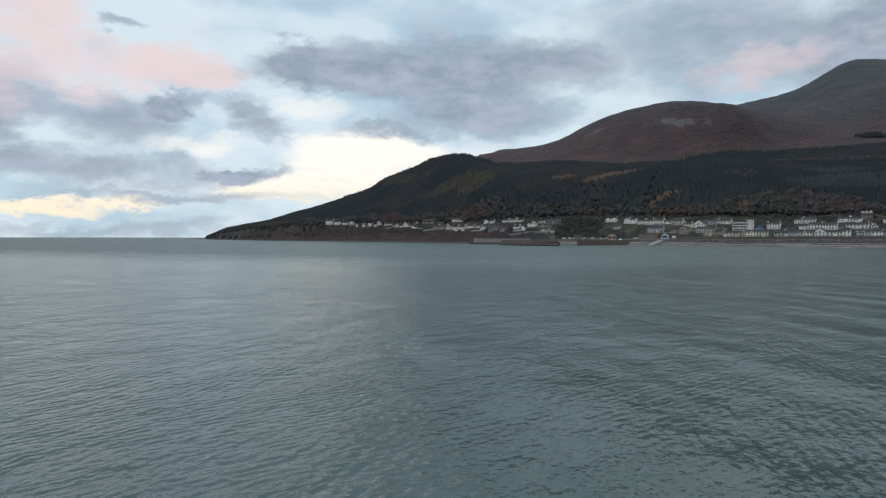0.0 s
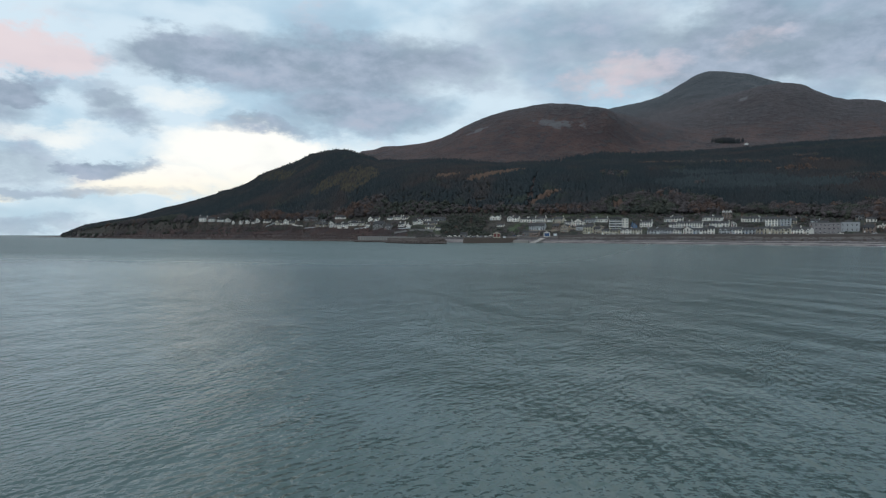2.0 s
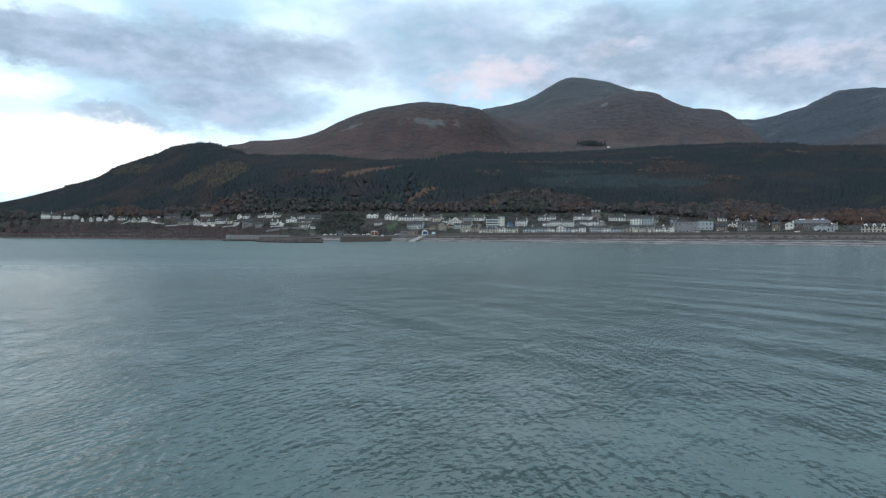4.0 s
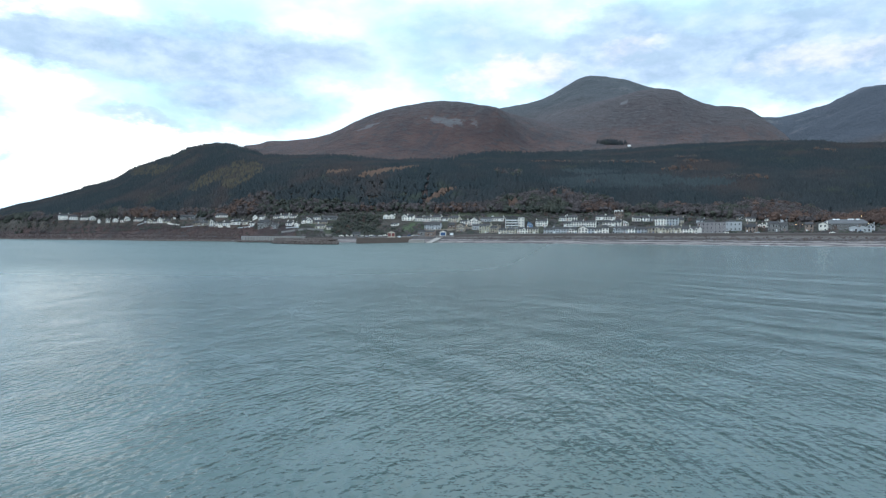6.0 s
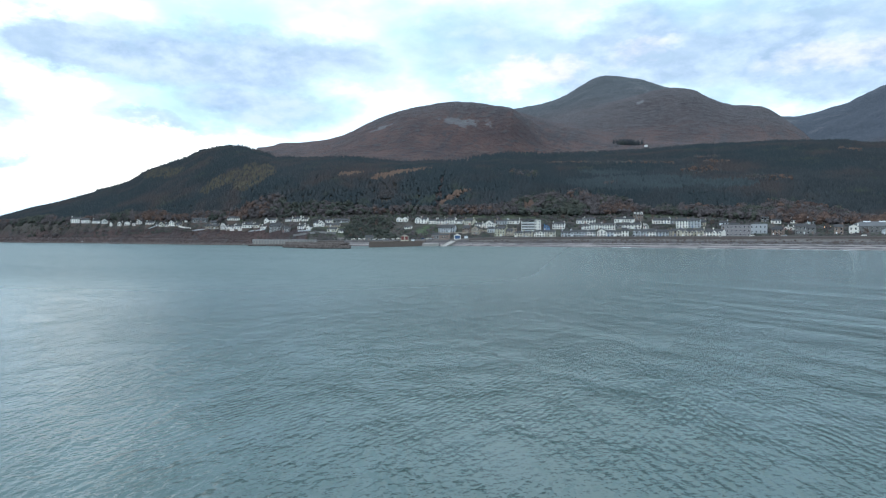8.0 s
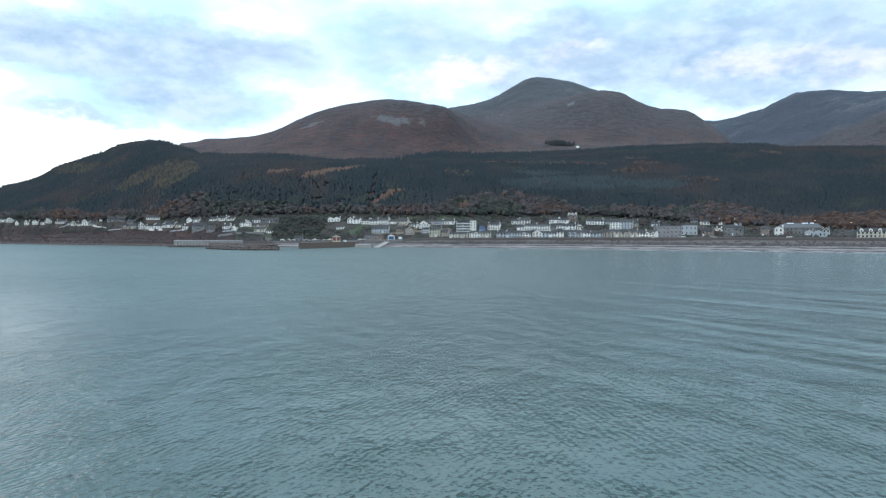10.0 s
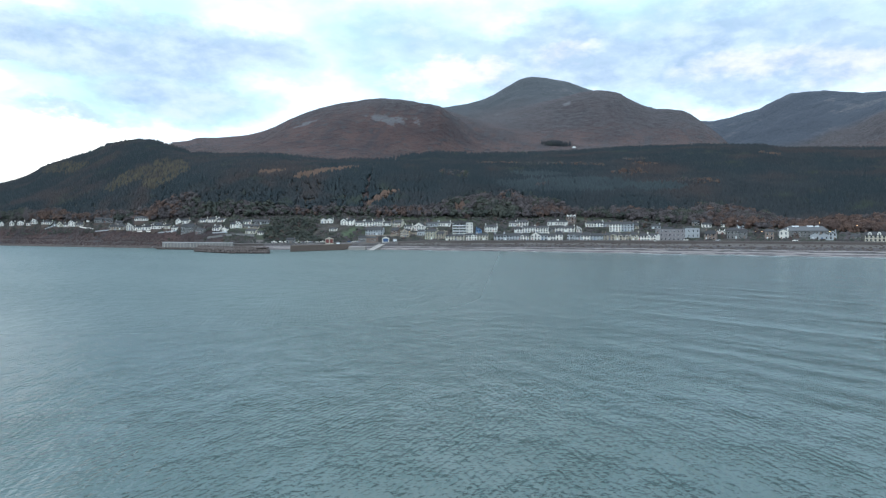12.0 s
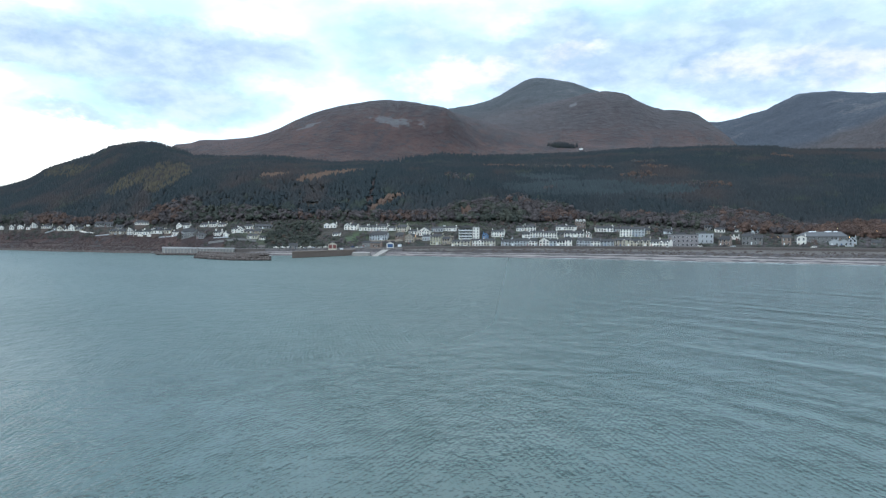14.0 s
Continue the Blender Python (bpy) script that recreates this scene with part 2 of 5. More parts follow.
    for lo, hi in ((0.22, 0.62), (1.1, 2.1), (3.0, 3.5)):
        col = mix_node(nt, math_node(nt, "MULTIPLY", step_node(nt, sz, lo - 0.1, lo + 0.1), math_node(nt, "MULTIPLY", step_node(nt, sz, hi + 0.1, hi - 0.1), math_node(nt, "SUBTRACT", 1.0, step_node(nt, moor, 0.1, 0.4)))), col, sand)
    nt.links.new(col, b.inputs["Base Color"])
    bump(nt, b, math_node(nt, "ADD", n3, math_node(nt, "ADD", math_node(nt, "MULTIPLY", n2, 6.0), math_node(nt, "MULTIPLY", n4, 4.0))), 1.0, 1.5)
    return m


# the small crests run towards these bearings, west of north; the swell lies between
CREST_EAST, CREST_WEST, SWELL = -20.0, 17.0, 42.0


def water_material():
    m, nt, b = material("sea_water", 0.18)
    b.inputs["IOR"].default_value = 1.333
    p = position(nt)
    xyz = nt.nodes.new("ShaderNodeSeparateXYZ")
    nt.links.new(p, xyz.inputs[0])
    px, py = xyz.outputs[0], xyz.outputs[1]
    n_big = noise_node(nt, stretched(nt, p, 0.02, 0.006, 1, SWELL), 1.0, 4, 0.5)
    nt.links.new(mix_node(nt, n_big, WATER_DARK, WATER_LIGHT), b.inputs["Base Color"])
    # gusts: long rougher and smoother lanes on the water
    gust = noise_node(nt, stretched(nt, p, 0.014, 0.005, 1, SWELL + 20), 1.0, 3, 0.55, 0.8)
    lane = noise_node(nt, stretched(nt, p, 0.075, 0.012, 1, SWELL), 1.0, 3, 0.5, 0.5)
    k = math_node(nt, "ADD", 0.62, math_node(nt, "ADD", math_node(nt, "MULTIPLY", step_node(nt, gust, 0.35, 0.65), 0.45), math_node(nt, "MULTIPLY", step_node(nt, lane, 0.3, 0.7), 0.3)))
    fleck = noise_node(nt, stretched(nt, p, 0.24, 0.13, 1, 0.0), 1.0, 3, 0.65)
    k = math_node(nt, "MULTIPLY", k, math_node(nt, "ADD", 0.68, math_node(nt, "MULTIPLY", step_node(nt, fleck, 0.36, 0.64), 0.6)))
    # the wind off the glen ruffles the water before the harbour
    ruffled = math_node(nt, "MULTIPLY", step_node(nt, py, 130.0, 280.0), step_node(nt, px, 30.0, -130.0))
    k = math_node(nt, "MULTIPLY", k, math_node(nt, "ADD", 1.0, math_node(nt, "MULTIPLY", ruffled, 0.6)))
    nt.links.new(math_node(nt, "ADD", 0.18, math_node(nt, "MULTIPLY", ruffled, 0.2)), b.inputs["Roughness"])
    total = None
    # cat's-paw ripples, too fine to have crests of their own: frequency across and along, steepness
    for sx, sy, amp, detail, turn in CATSPAW:
        c = noise_node(nt, stretched(nt, p, sx, sy, 1, turn), 1.0, detail, 0.55, 0.3, "Color")
        n = nt.nodes.new("ShaderNodeVectorMath")
        n.operation = "MULTIPLY_ADD"
        nt.links.new(c, n.inputs[0])
        n.inputs[1].default_value = (amp, amp, 0.0)
        n.inputs[2].default_value = (-0.5 * amp, -0.5 * amp, 0.0)
        if total is None:
            total = n.outputs[0]
        else:
            s = nt.nodes.new("ShaderNodeVectorMath")
            s.operation = "ADD"
            nt.links.new(total, s.inputs[0])
            nt.links.new(n.outputs[0], s.inputs[1])
            total = s.outputs[0]
    sc = nt.nodes.new("ShaderNodeVectorMath")
    sc.operation = "SCALE"
    nt.links.new(total, sc.inputs[0])
    nt.links.new(k, sc.inputs[3])
    up = nt.nodes.new("ShaderNodeVectorMath")
    up.operation = "ADD"
    nt.links.new(sc.outputs[0], up.inputs[0])
    up.inputs[1].default_value = (0, 0, 1)
    no = nt.nodes.new("ShaderNodeVectorMath")
    no.operation = "NORMALIZE"
    nt.links.new(up.outputs[0], no.inputs[0])
    h = None
    # wave trains: frequency across and along the crests, bearing, height; each comes and goes in patches
    for i, (sx, sy, turn, amp, detail) in enumerate(TRAINS):
        patch = step_node(nt, noise_node(nt, stretched(nt, p, 0.11 + 0.02 * i, 0.06, 1, turn + 35), 1.0, 2, 0.5), 0.3, 0.65)
        w = noise_node(nt, stretched(nt, p, sx, sy, 1, turn), 1.0, detail, 0.5, 0.35)
        w = math_node(nt, "MULTIPLY", math_node(nt, "MULTIPLY", w, amp), math_node(nt, "ADD", 0.65, math_node(nt, "MULTIPLY", patch, 0.45)))
        h = w if h is None else math_node(nt, "ADD", h, w)
    # short regular ripples: wavelength in metres, bearing, height, how far the crests wander
    for length, turn, amp, wander in RIPPLES:
        n = nt.nodes.new("ShaderNodeTexWave")
        n.wave_type, n.bands_direction, n.wave_profile = "BANDS", "X", "SIN"
        for key, v in (("Scale", 0.314 / length), ("Distortion", wander), ("Detail", 2.0), ("Detail Scale", 0.9), ("Detail Roughness", 0.55)):
            n.inputs[key].default_value = v
        nt.links.new(stretched(nt, p, 1, 0.7, 1, turn), n.inputs["Vector"])
        patch = step_node(nt, noise_node(nt, stretched(nt, p, 0.10, 0.06, 1, turn + 20), 1.0, 2, 0.5), 0.3, 0.65)
        h = math_node(nt, "ADD", h, math_node(nt, "MULTIPLY", math_node(nt, "MULTIPLY", n.outputs["Fac"], math_node(nt, "ADD", 0.3, math_node(nt, "MULTIPLY", patch, 0.7))), amp))
    h = math_node(nt, "MULTIPLY", h, k)
    # short steep chop farther out, where the shelter of the shore behind ends
    far = step_node(nt, py, 170.0, 330.0)
    for sx, sy, turn, amp in CHOP:
        w = noise_node(nt, stretched(nt, p, sx, sy, 1, turn), 1.0, 2, 0.55, 0.3)
        h = math_node(nt, "ADD", h, math_node(nt, "MULTIPLY", math_node(nt, "MULTIPLY", w, amp), far))
    # low swell that reaches the open bay but not the lee of the headland
    lee = step_node(nt, math_node(nt, "SUBTRACT", px, math_node(nt, "MULTIPLY", py, 0.12)), -95.0, 5.0)
    for sx, sy, turn, amp in SWELLS:
        w = noise_node(nt, stretched(nt, p, sx, sy, 1, turn), 1.0, 1, 0.4, 0.3)
        h = math_node(nt, "ADD", h, math_node(nt, "MULTIPLY", math_node(nt, "MULTIPLY", w, amp), lee))
    # one long low wave that stands off the harbour
    dx = math_node(nt, "ADD", px, 30.0)
    line = math_node(nt, "ADD", 216.5, math_node(nt, "MULTIPLY", math_node(nt, "MULTIPLY", dx, dx), 0.002))
    wander = math_node(nt, "MULTIPLY", math_node(nt, "SUBTRACT", noise_node(nt, p, 0.06, 3), 0.5), 9.0)
    dy = math_node(nt, "DIVIDE", math_node(nt, "ADD", math_node(nt, "SUBTRACT", py, line), wander), 1.5)
    ridge = math_node(nt, "POWER", 2.718, math_node(nt, "MULTIPLY", math_node(nt, "MULTIPLY", dy, dy), -1.0))
    ends = math_node(nt, "MULTIPLY", step_node(nt, px, -160.0, -110.0), step_node(nt, px, 0.0, -45.0))
    broken = math_node(nt, "MULTIPLY", ends, step_node(nt, noise_node(nt, p, 0.09, 2), 0.3, 0.6))
    h = math_node(nt, "ADD", h, math_node(nt, "MULTIPLY", math_node(nt, "MULTIPLY", ridge, broken), 0.11))
    bp = nt.nodes.new("ShaderNodeBump")
    bp.inputs["Strength"].default_value, bp.inputs["Distance"].default_value = 1.0, 1.0
    nt.links.new(h, bp.inputs["Height"])
    nt.links.new(no.outputs[0], bp.inputs["Normal"])
    nt.links.new(bp.outputs[0], b.inputs["Normal"])
    return m


WATER_DARK, WATER_LIGHT = (0.043, 0.074, 0.067), (0.063, 0.101, 0.090)
CATSPAW = [(0.12, 0.06, 0.06, 2, -15), (0.30, 0.14, 0.10, 3, 20), (2.2, 1.3, 0.14, 2, 0), (7.0, 4.0, 0.46, 2, 8)]
TRAINS = [(2.05, 1.0, CREST_WEST, 0.098, 2), (1.8, 0.9, CREST_EAST, 0.098, 2), (3.3, 1.8, CREST_WEST + 8, 0.055, 2), (3.0, 1.6, CREST_EAST - 6, 0.055, 2), (2.3, 1.3, -75.0, 0.07, 2), (0.45, 0.2, CREST_WEST + 10, 0.045, 2), (0.22, 0.11, CREST_EAST, 0.06, 2)]
RIPPLES = [(0.78, CREST_WEST, 0.034, 4.5), (0.62, CREST_EAST, 0.028, 4.5)]
CHOP = [(0.24, 0.17, CREST_EAST, 0.55), (0.13, 0.09, CREST_WEST, 0.8)]
SWELLS = [(0.10, 0.011, SWELL, 1.4), (0.2, 0.03, SWELL - 6, 0.2)]
GROUND_MAT, WATER_MAT = ground_material(), water_material()
# ---- numeric helpers ----
RNG = np.random.default_rng(7)
EYE = (-40.0, 100.0)  # the bearings below are taken from here


def lattice(ix, iy, seed):
    h = (ix * 374761393 + iy * 668265263 + seed * 974634541) & 0xFFFFFFFF
    h = ((h ^ (h >> 13)) * 1274126177) & 0xFFFFFFFF
    return ((h ^ (h >> 16)) & 0xFFFF) / 65535.0


def value_noise(x, y, seed=0):
    ix, iy = np.floor(x).astype(np.int64), np.floor(y).astype(np.int64)
    fx, fy = x - ix, y - iy
    fx, fy = fx * fx * (3 - 2 * fx), fy * fy * (3 - 2 * fy)
    a, b = lattice(ix, iy, seed), lattice(ix + 1, iy, seed)
    c, d = lattice(ix, iy + 1, seed), lattice(ix + 1, iy + 1, seed)
    return (a + (b - a) * fx) * (1 - fy) + (c + (d - c) * fx) * fy


def fbm(x, y, scale, octaves=4, seed=0):
    """Rough noise between -1 and 1 with features of about `scale` metres."""
    total, amp, norm = 0.0, 1.0, 0.0
    for o in range(octaves):
        total = total + amp * (value_noise(x / scale + 17 * o, y / scale - 31 * o, seed + o) * 2 - 1)
        norm, amp, scale = norm + amp, amp * 0.5, scale * 0.5
    return total / norm


def polar(x, y):
    dx, dy = np.asarray(x, float) - EYE[0], np.asarray(y, float) - EYE[1]
    return np.degrees(np.arctan2(dx, dy)), np.hypot(dx, dy)


def place(az, r):
    a = np.radians(az)
    return EYE[0] + r * np.sin(a), EYE[1] + r * np.cos(a)


def curve(az, pairs):
    a = np.array(pairs, float)
    return np.interp(az, a[:, 0], a[:, 1])


# ---- the land: coast, town slope, wooded hillside, moor and summits ----
COAST = [(-90, 2700), (-54, 2300), (-51.5, 2130), (-48.7, 1600), (-44.7, 1290), (-40.8, 1130), (-35.8, 950), (-31.6, 850), (-28, 785), (-26, 735),
         (-24, 715), (-20, 690), (-14.7, 672), (-10, 662), (-5, 626), (2, 602), (9, 577), (13.5, 560), (20, 549), (28, 545), (40, 575), (60, 700), (90, 900)]
# how wide the beach is, against its widest stretch
BEACH = [(-54, 1), (-35, 0.9), (-29, 0.6), (-24, 0.42), (-8, 0.4), (-2, 0.55), (6, 0.82), (9, 0.95), (13, 0.96), (20, 0.88), (28, 0.86), (90, 0.86)]
PROM_Z = [(-54, 0), (-51.5, 4), (-48, 8), (-44, 10), (-35, 9), (-29, 6.5), (-24, 6), (-17, 6.5), (-10, 8.0), (-6, 9.0), (0, 9.5), (12, 9.8), (20, 10), (28, 10), (60, 10)]
TOWN_R = [(-54, 2330), (-51.5, 2150), (-48.7, 1690), (-44.7, 1385), (-40.8, 1225), (-35.8, 1065), (-31, 955), (-27, 855), (-23, 805), (-19, 795), (-15, 780), (-11, 760), (-6, 738), (0, 735), (8, 735), (14, 725), (20, 705), (28, 695), (40, 740), (60, 950), (90, 1200)]
TOWN_Z = [(-54, -12), (-52, -4), (-51.5, 2), (-50, 18), (-48, 27), (-44, 31), (-38, 31), (-31, 28), (-25, 31), (-18, 33), (-8, 31), (0, 30), (6, 31), (10, 28), (16, 22), (22, 17), (28, 15), (60, 15)]
SLOPE_R = [(-54, 2360), (-51.5, 2160), (-48.7, 1780), (-44.7, 1510), (-40.8, 1370), (-35.8, 1215), (-31, 1080), (-27, 975), (-22, 905), (-11, 860), (8, 870), (28, 880), (60, 1100), (90, 1350)]
SLOPE_Z = [(-54, -14), (-52, -6), (-51.4, 4), (-50, 24), (-48, 34), (-44, 50), (-40, 62), (-34, 84), (-28, 92), (-20, 92), (-11, 88), (0, 84), (8, 80), (16, 74), (28, 66), (60, 60)]
WOOD_R = [(-54, 2400), (-51, 2190), (-48.4, 2049), (-44.2, 1901), (-40, 1760), (-35, 1600), (-31, 1475), (-27.7, 1378), (-26, 1290), (-20, 1200), (-14, 1150), (-8, 1220), (0, 1290), (10, 1310), (28, 1300), (60, 1500), (90, 1700)]
WOOD_Z = [(-54, -16), (-52.2, -8), (-51.3, 3), (-50.6, 15), (-49.7, 29), (-48.4, 36), (-46.3, 49), (-44.2, 73), (-42.7, 82), (-40.3, 103), (-37.8, 125), (-36.3, 148), (-34.3, 165),
          (-33.3, 173), (-32.2, 186), (-30.3, 190), (-28.7, 185), (-27.7, 177), (-26.3, 157), (-23.8, 154), (-19.3, 147), (-14.6, 136), (-10.4, 144), (-8.9, 152), (-6.5, 162), (-2.7, 160),
          (0, 165), (4.5, 168), (9.1, 174), (15.6, 172), (20, 166), (21.6, 157), (27.6, 150), (40, 150), (90, 120)]
MOOR_R = [(-54, 2450), (-44, 2250), (-34, 1950), (-28, 1800), (-20, 1600), (-10, 1520), (-5.8, 1400), (-3, 1480), (2, 1560), (28, 1560), (60, 1800), (90, 2000)]
MOOR_Z = [(-54, -25), (-48, -15), (-44, 10), (-38, 70), (-34, 110), (-30, 165), (-27.7, 234), (-26.5, 237), (-25.9, 243), (-23.7, 243), (-22.4, 244), (-20.6, 250), (-19.7, 259), (-18.4, 278), (-17, 292), (-14.6, 307),
          (-12.3, 315), (-10.6, 316), (-9.4, 311), (-8, 300), (-5.8, 280), (-3, 254), (0, 238), (4, 226), (8, 218), (15, 205), (18, 195), (28, 178), (60, 170)]
SPUR_R = [(-90, 2500), (-30, 2200), (0, 2100), (28, 2100), (60, 2300), (90, 2500)]
SPUR_Z = [(-54, -30), (-44, -10), (-34, 60), (-28, 190), (-20, 240), (-10, 300), (-6, 345), (-3, 372), (0, 385), (3, 420), (5.8, 446), (7.2, 449), (8.4, 444), (9.3, 431), (10.2, 410), (11.3, 386),
          (12.1, 375), (14.1, 368), (14.7, 357), (15.5, 335), (16.6, 300), (17.6, 265), (19, 235), (28, 215), (60, 220)]
GLEN_R = [(-90, 2900), (-30, 2700), (28, 2600), (90, 2900)]
GLEN_Z = [(-54, -30), (-34, 40), (-20, 260), (-6, 420), (0, 500), (5, 530), (8, 470), (12, 360), (16, 290), (20, 285), (23, 300), (24.5, 335), (25.6, 345), (27.6, 387), (32, 440), (60, 480)]
PEAK_R = [(-90, 3900), (-20, 3700), (-5.8, 3670), (6.8, 3670), (12, 3800), (15.5, 3900), (28, 3900), (90, 4000)]
PEAK_Z = [(-54, -30), (-40, 60), (-28, 250), (-20, 380), (-12, 520), (-8, 650), (-5.8, 679), (-4.1, 692), (-2.1, 714), (-1.2, 739), (0.2, 796), (1.4, 835), (1.9, 840), (3.3, 825), (4.5, 809), (5.8, 782), (6.8, 764), (9, 700), (12, 620), (15.5, 605), (16.4, 604), (17.6, 620), (19.6, 655), (20.8, 696), (21.9, 720), (23, 720), (24.1, 711), (25.7, 697), (26.4, 681), (27.5, 668), (34, 640), (60, 400)]


def inland(az, off):
    """The distance at which a line runs that lies so far inland of the waterline where the beach is widest."""
    return curve(az, COAST) + off * curve(az, BEACH)


def land_knots(az):
    r0, b = curve(az, COAST), curve(az, BEACH)
    pz = curve(az, PROM_Z)
    peak_r, peak_z = curve(az, PEAK_R), curve(az, PEAK_Z)
    rs = [r0 - 260, r0 - 40, r0, r0 + 14 * b, r0 + 36 * b, r0 + 54 * b, r0 + 60 * b, r0 + 76 * b, curve(az, TOWN_R), curve(az, SLOPE_R), curve(az, WOOD_R), curve(az, MOOR_R), curve(az, SPUR_R), curve(az, GLEN_R), peak_r, peak_r + 700, peak_r + 1500]
    zs = [0 * r0 - 14, 0 * r0 - 1.6, 0 * r0, np.minimum(pz, 1.2), np.minimum(pz, 4.0), np.minimum(pz, np.maximum(4.2, pz - 2.6)), pz - 0.1, pz, curve(az, TOWN_Z), curve(az, SLOPE_Z), curve(az, WOOD_Z), curve(az, MOOR_Z), curve(az, SPUR_Z), curve(az, GLEN_Z), peak_z, peak_z * 0.7, peak_z * 0.3]
    rs, zs = np.array(rs), np.array(zs)
    for i in range(1, len(rs)):
        rs[i] = np.maximum(rs[i], rs[i - 1] + 6)
    return rs, zs


def monotone(rs, zs, r):
    """Smooth interpolation along each bearing, with no overshoot at the ridges."""
    h, d = np.diff(rs, axis=0), np.diff(zs, axis=0)
    s = d / h
    m = np.zeros_like(zs)
    same = s[1:] * s[:-1] > 0
    w1, w2 = 2 * h[1:] + h[:-1], h[1:] + 2 * h[:-1]
    with np.errstate(divide="ignore", invalid="ignore"):
        hm = (w1 + w2) / (w1 / s[:-1] + w2 / s[1:])
    m[1:-1] = np.where(same, hm, 0.0)
    m[0], m[-1] = s[0], s[-1]
    out = np.full(r.shape, zs[0]) if r.ndim == 1 else np.repeat(zs[:1], r.shape[0], 0)
    for i in range(len(h)):
        t = (r - rs[i]) / h[i]
        inside = (t >= 0) & (t <= 1)
        t = np.clip(t, 0, 1)
        z = (2 * t**3 - 3 * t**2 + 1) * zs[i] + (t**3 - 2 * t**2 + t) * h[i] * m[i] + (3 * t**2 - 2 * t**3) * zs[i + 1] + (t**3 - t**2) * h[i] * m[i + 1]
        out = np.where(inside, z, out)
    return np.where(r > rs[-1], zs[-1], out)


def land_z(x, y):
    """The height of the ground."""
    x, y = np.atleast_1d(np.asarray(x, float)), np.atleast_1d(np.asarray(y, float))
    az, r = polar(x, y)
    rs, zs = land_knots(az)
    z = monotone(rs, zs, r)
    rough = np.clip((r - rs[8]) / 250.0, 0, 1)
    high = np.clip((z - 150) / 400.0, 0, 1)
    return z + rough * (fbm(x, y, 130, 4, 3) * (2.2 + 11.0 * high) + fbm(x, y, 24, 3, 9) * (0.5 + 1.6 * high)) + 0.25 * np.clip(z, 0, 1) * fbm(x, y, 9, 3, 5)


def grid_mesh(name, xs, ys, zs):
    n, m = xs.shape
    me = bpy.data.meshes.new(name)
    idx = np.arange(n * m).reshape(n, m)
    quads = np.stack([idx[:-1, :-1], idx[:-1, 1:], idx[1:, 1:], idx[1:, :-1]], -1).reshape(-1, 4)
    me.vertices.add(n * m)
    me.vertices.foreach_set("co", np.stack([xs, ys, zs], -1).astype(np.float32).ravel())
    me.loops.add(quads.size)
    me.polygons.add(len(quads))
    me.loops.foreach_set("vertex_index", quads.astype(np.int32).ravel())
    me.polygons.foreach_set("loop_start", np.arange(0, quads.size, 4, dtype=np.int32))
    me.polygons.foreach_set("use_smooth", np.ones(len(quads), bool))
    me.update(calc_edges=True)
    return me


# larch stands, clearings and rock by bearing and distance: bearing, distance, half width in degrees, half depth in metres, lean
LARCH = [(-15.5, 902, 3.1, 16, 9.0), (-10.9, 805, 1.5, 9, 7.0), (-20.0, 905, 1.2, 14, 0.0), (-4.07, 768, 0.55, 14, 0.0)]
FADED_LARCH = [(-28.2, 1040, 1.7, 72, 0.0), (-30.6, 1095, 2.2, 34, -12.0), (-35.2, 1400, 1.5, 70, -60.0)]
RUSSET = [(10.2, 925, 1.6, 20, 10.0), (3.0, 1000, 6.0, 15, -3.0), (20.4, 1118, 1.2, 16, 0.0), (-5.0, 880, 2.2, 22, -5.0), (11.0, 985, 1.5, 16, 0.0), (15.5, 880, 2.0, 12, 0.0)]
BLUE_SPRUCE = [(6.5, 848, 6.8, 32, 2.0), (2.3, 895, 2.5, 18, 0.0), (12.0, 850, 2.6, 24, 0.0)]


def within(az, r, spots, wob=0.0):
    best = np.zeros_like(az)
    for a, d, wa, wd, lean in spots:
        q = ((az - a) / wa) ** 2 + ((r - d - lean * (az - a)) / wd) ** 2
        best = np.maximum(best, 1 - q + wob)
    return best > 0


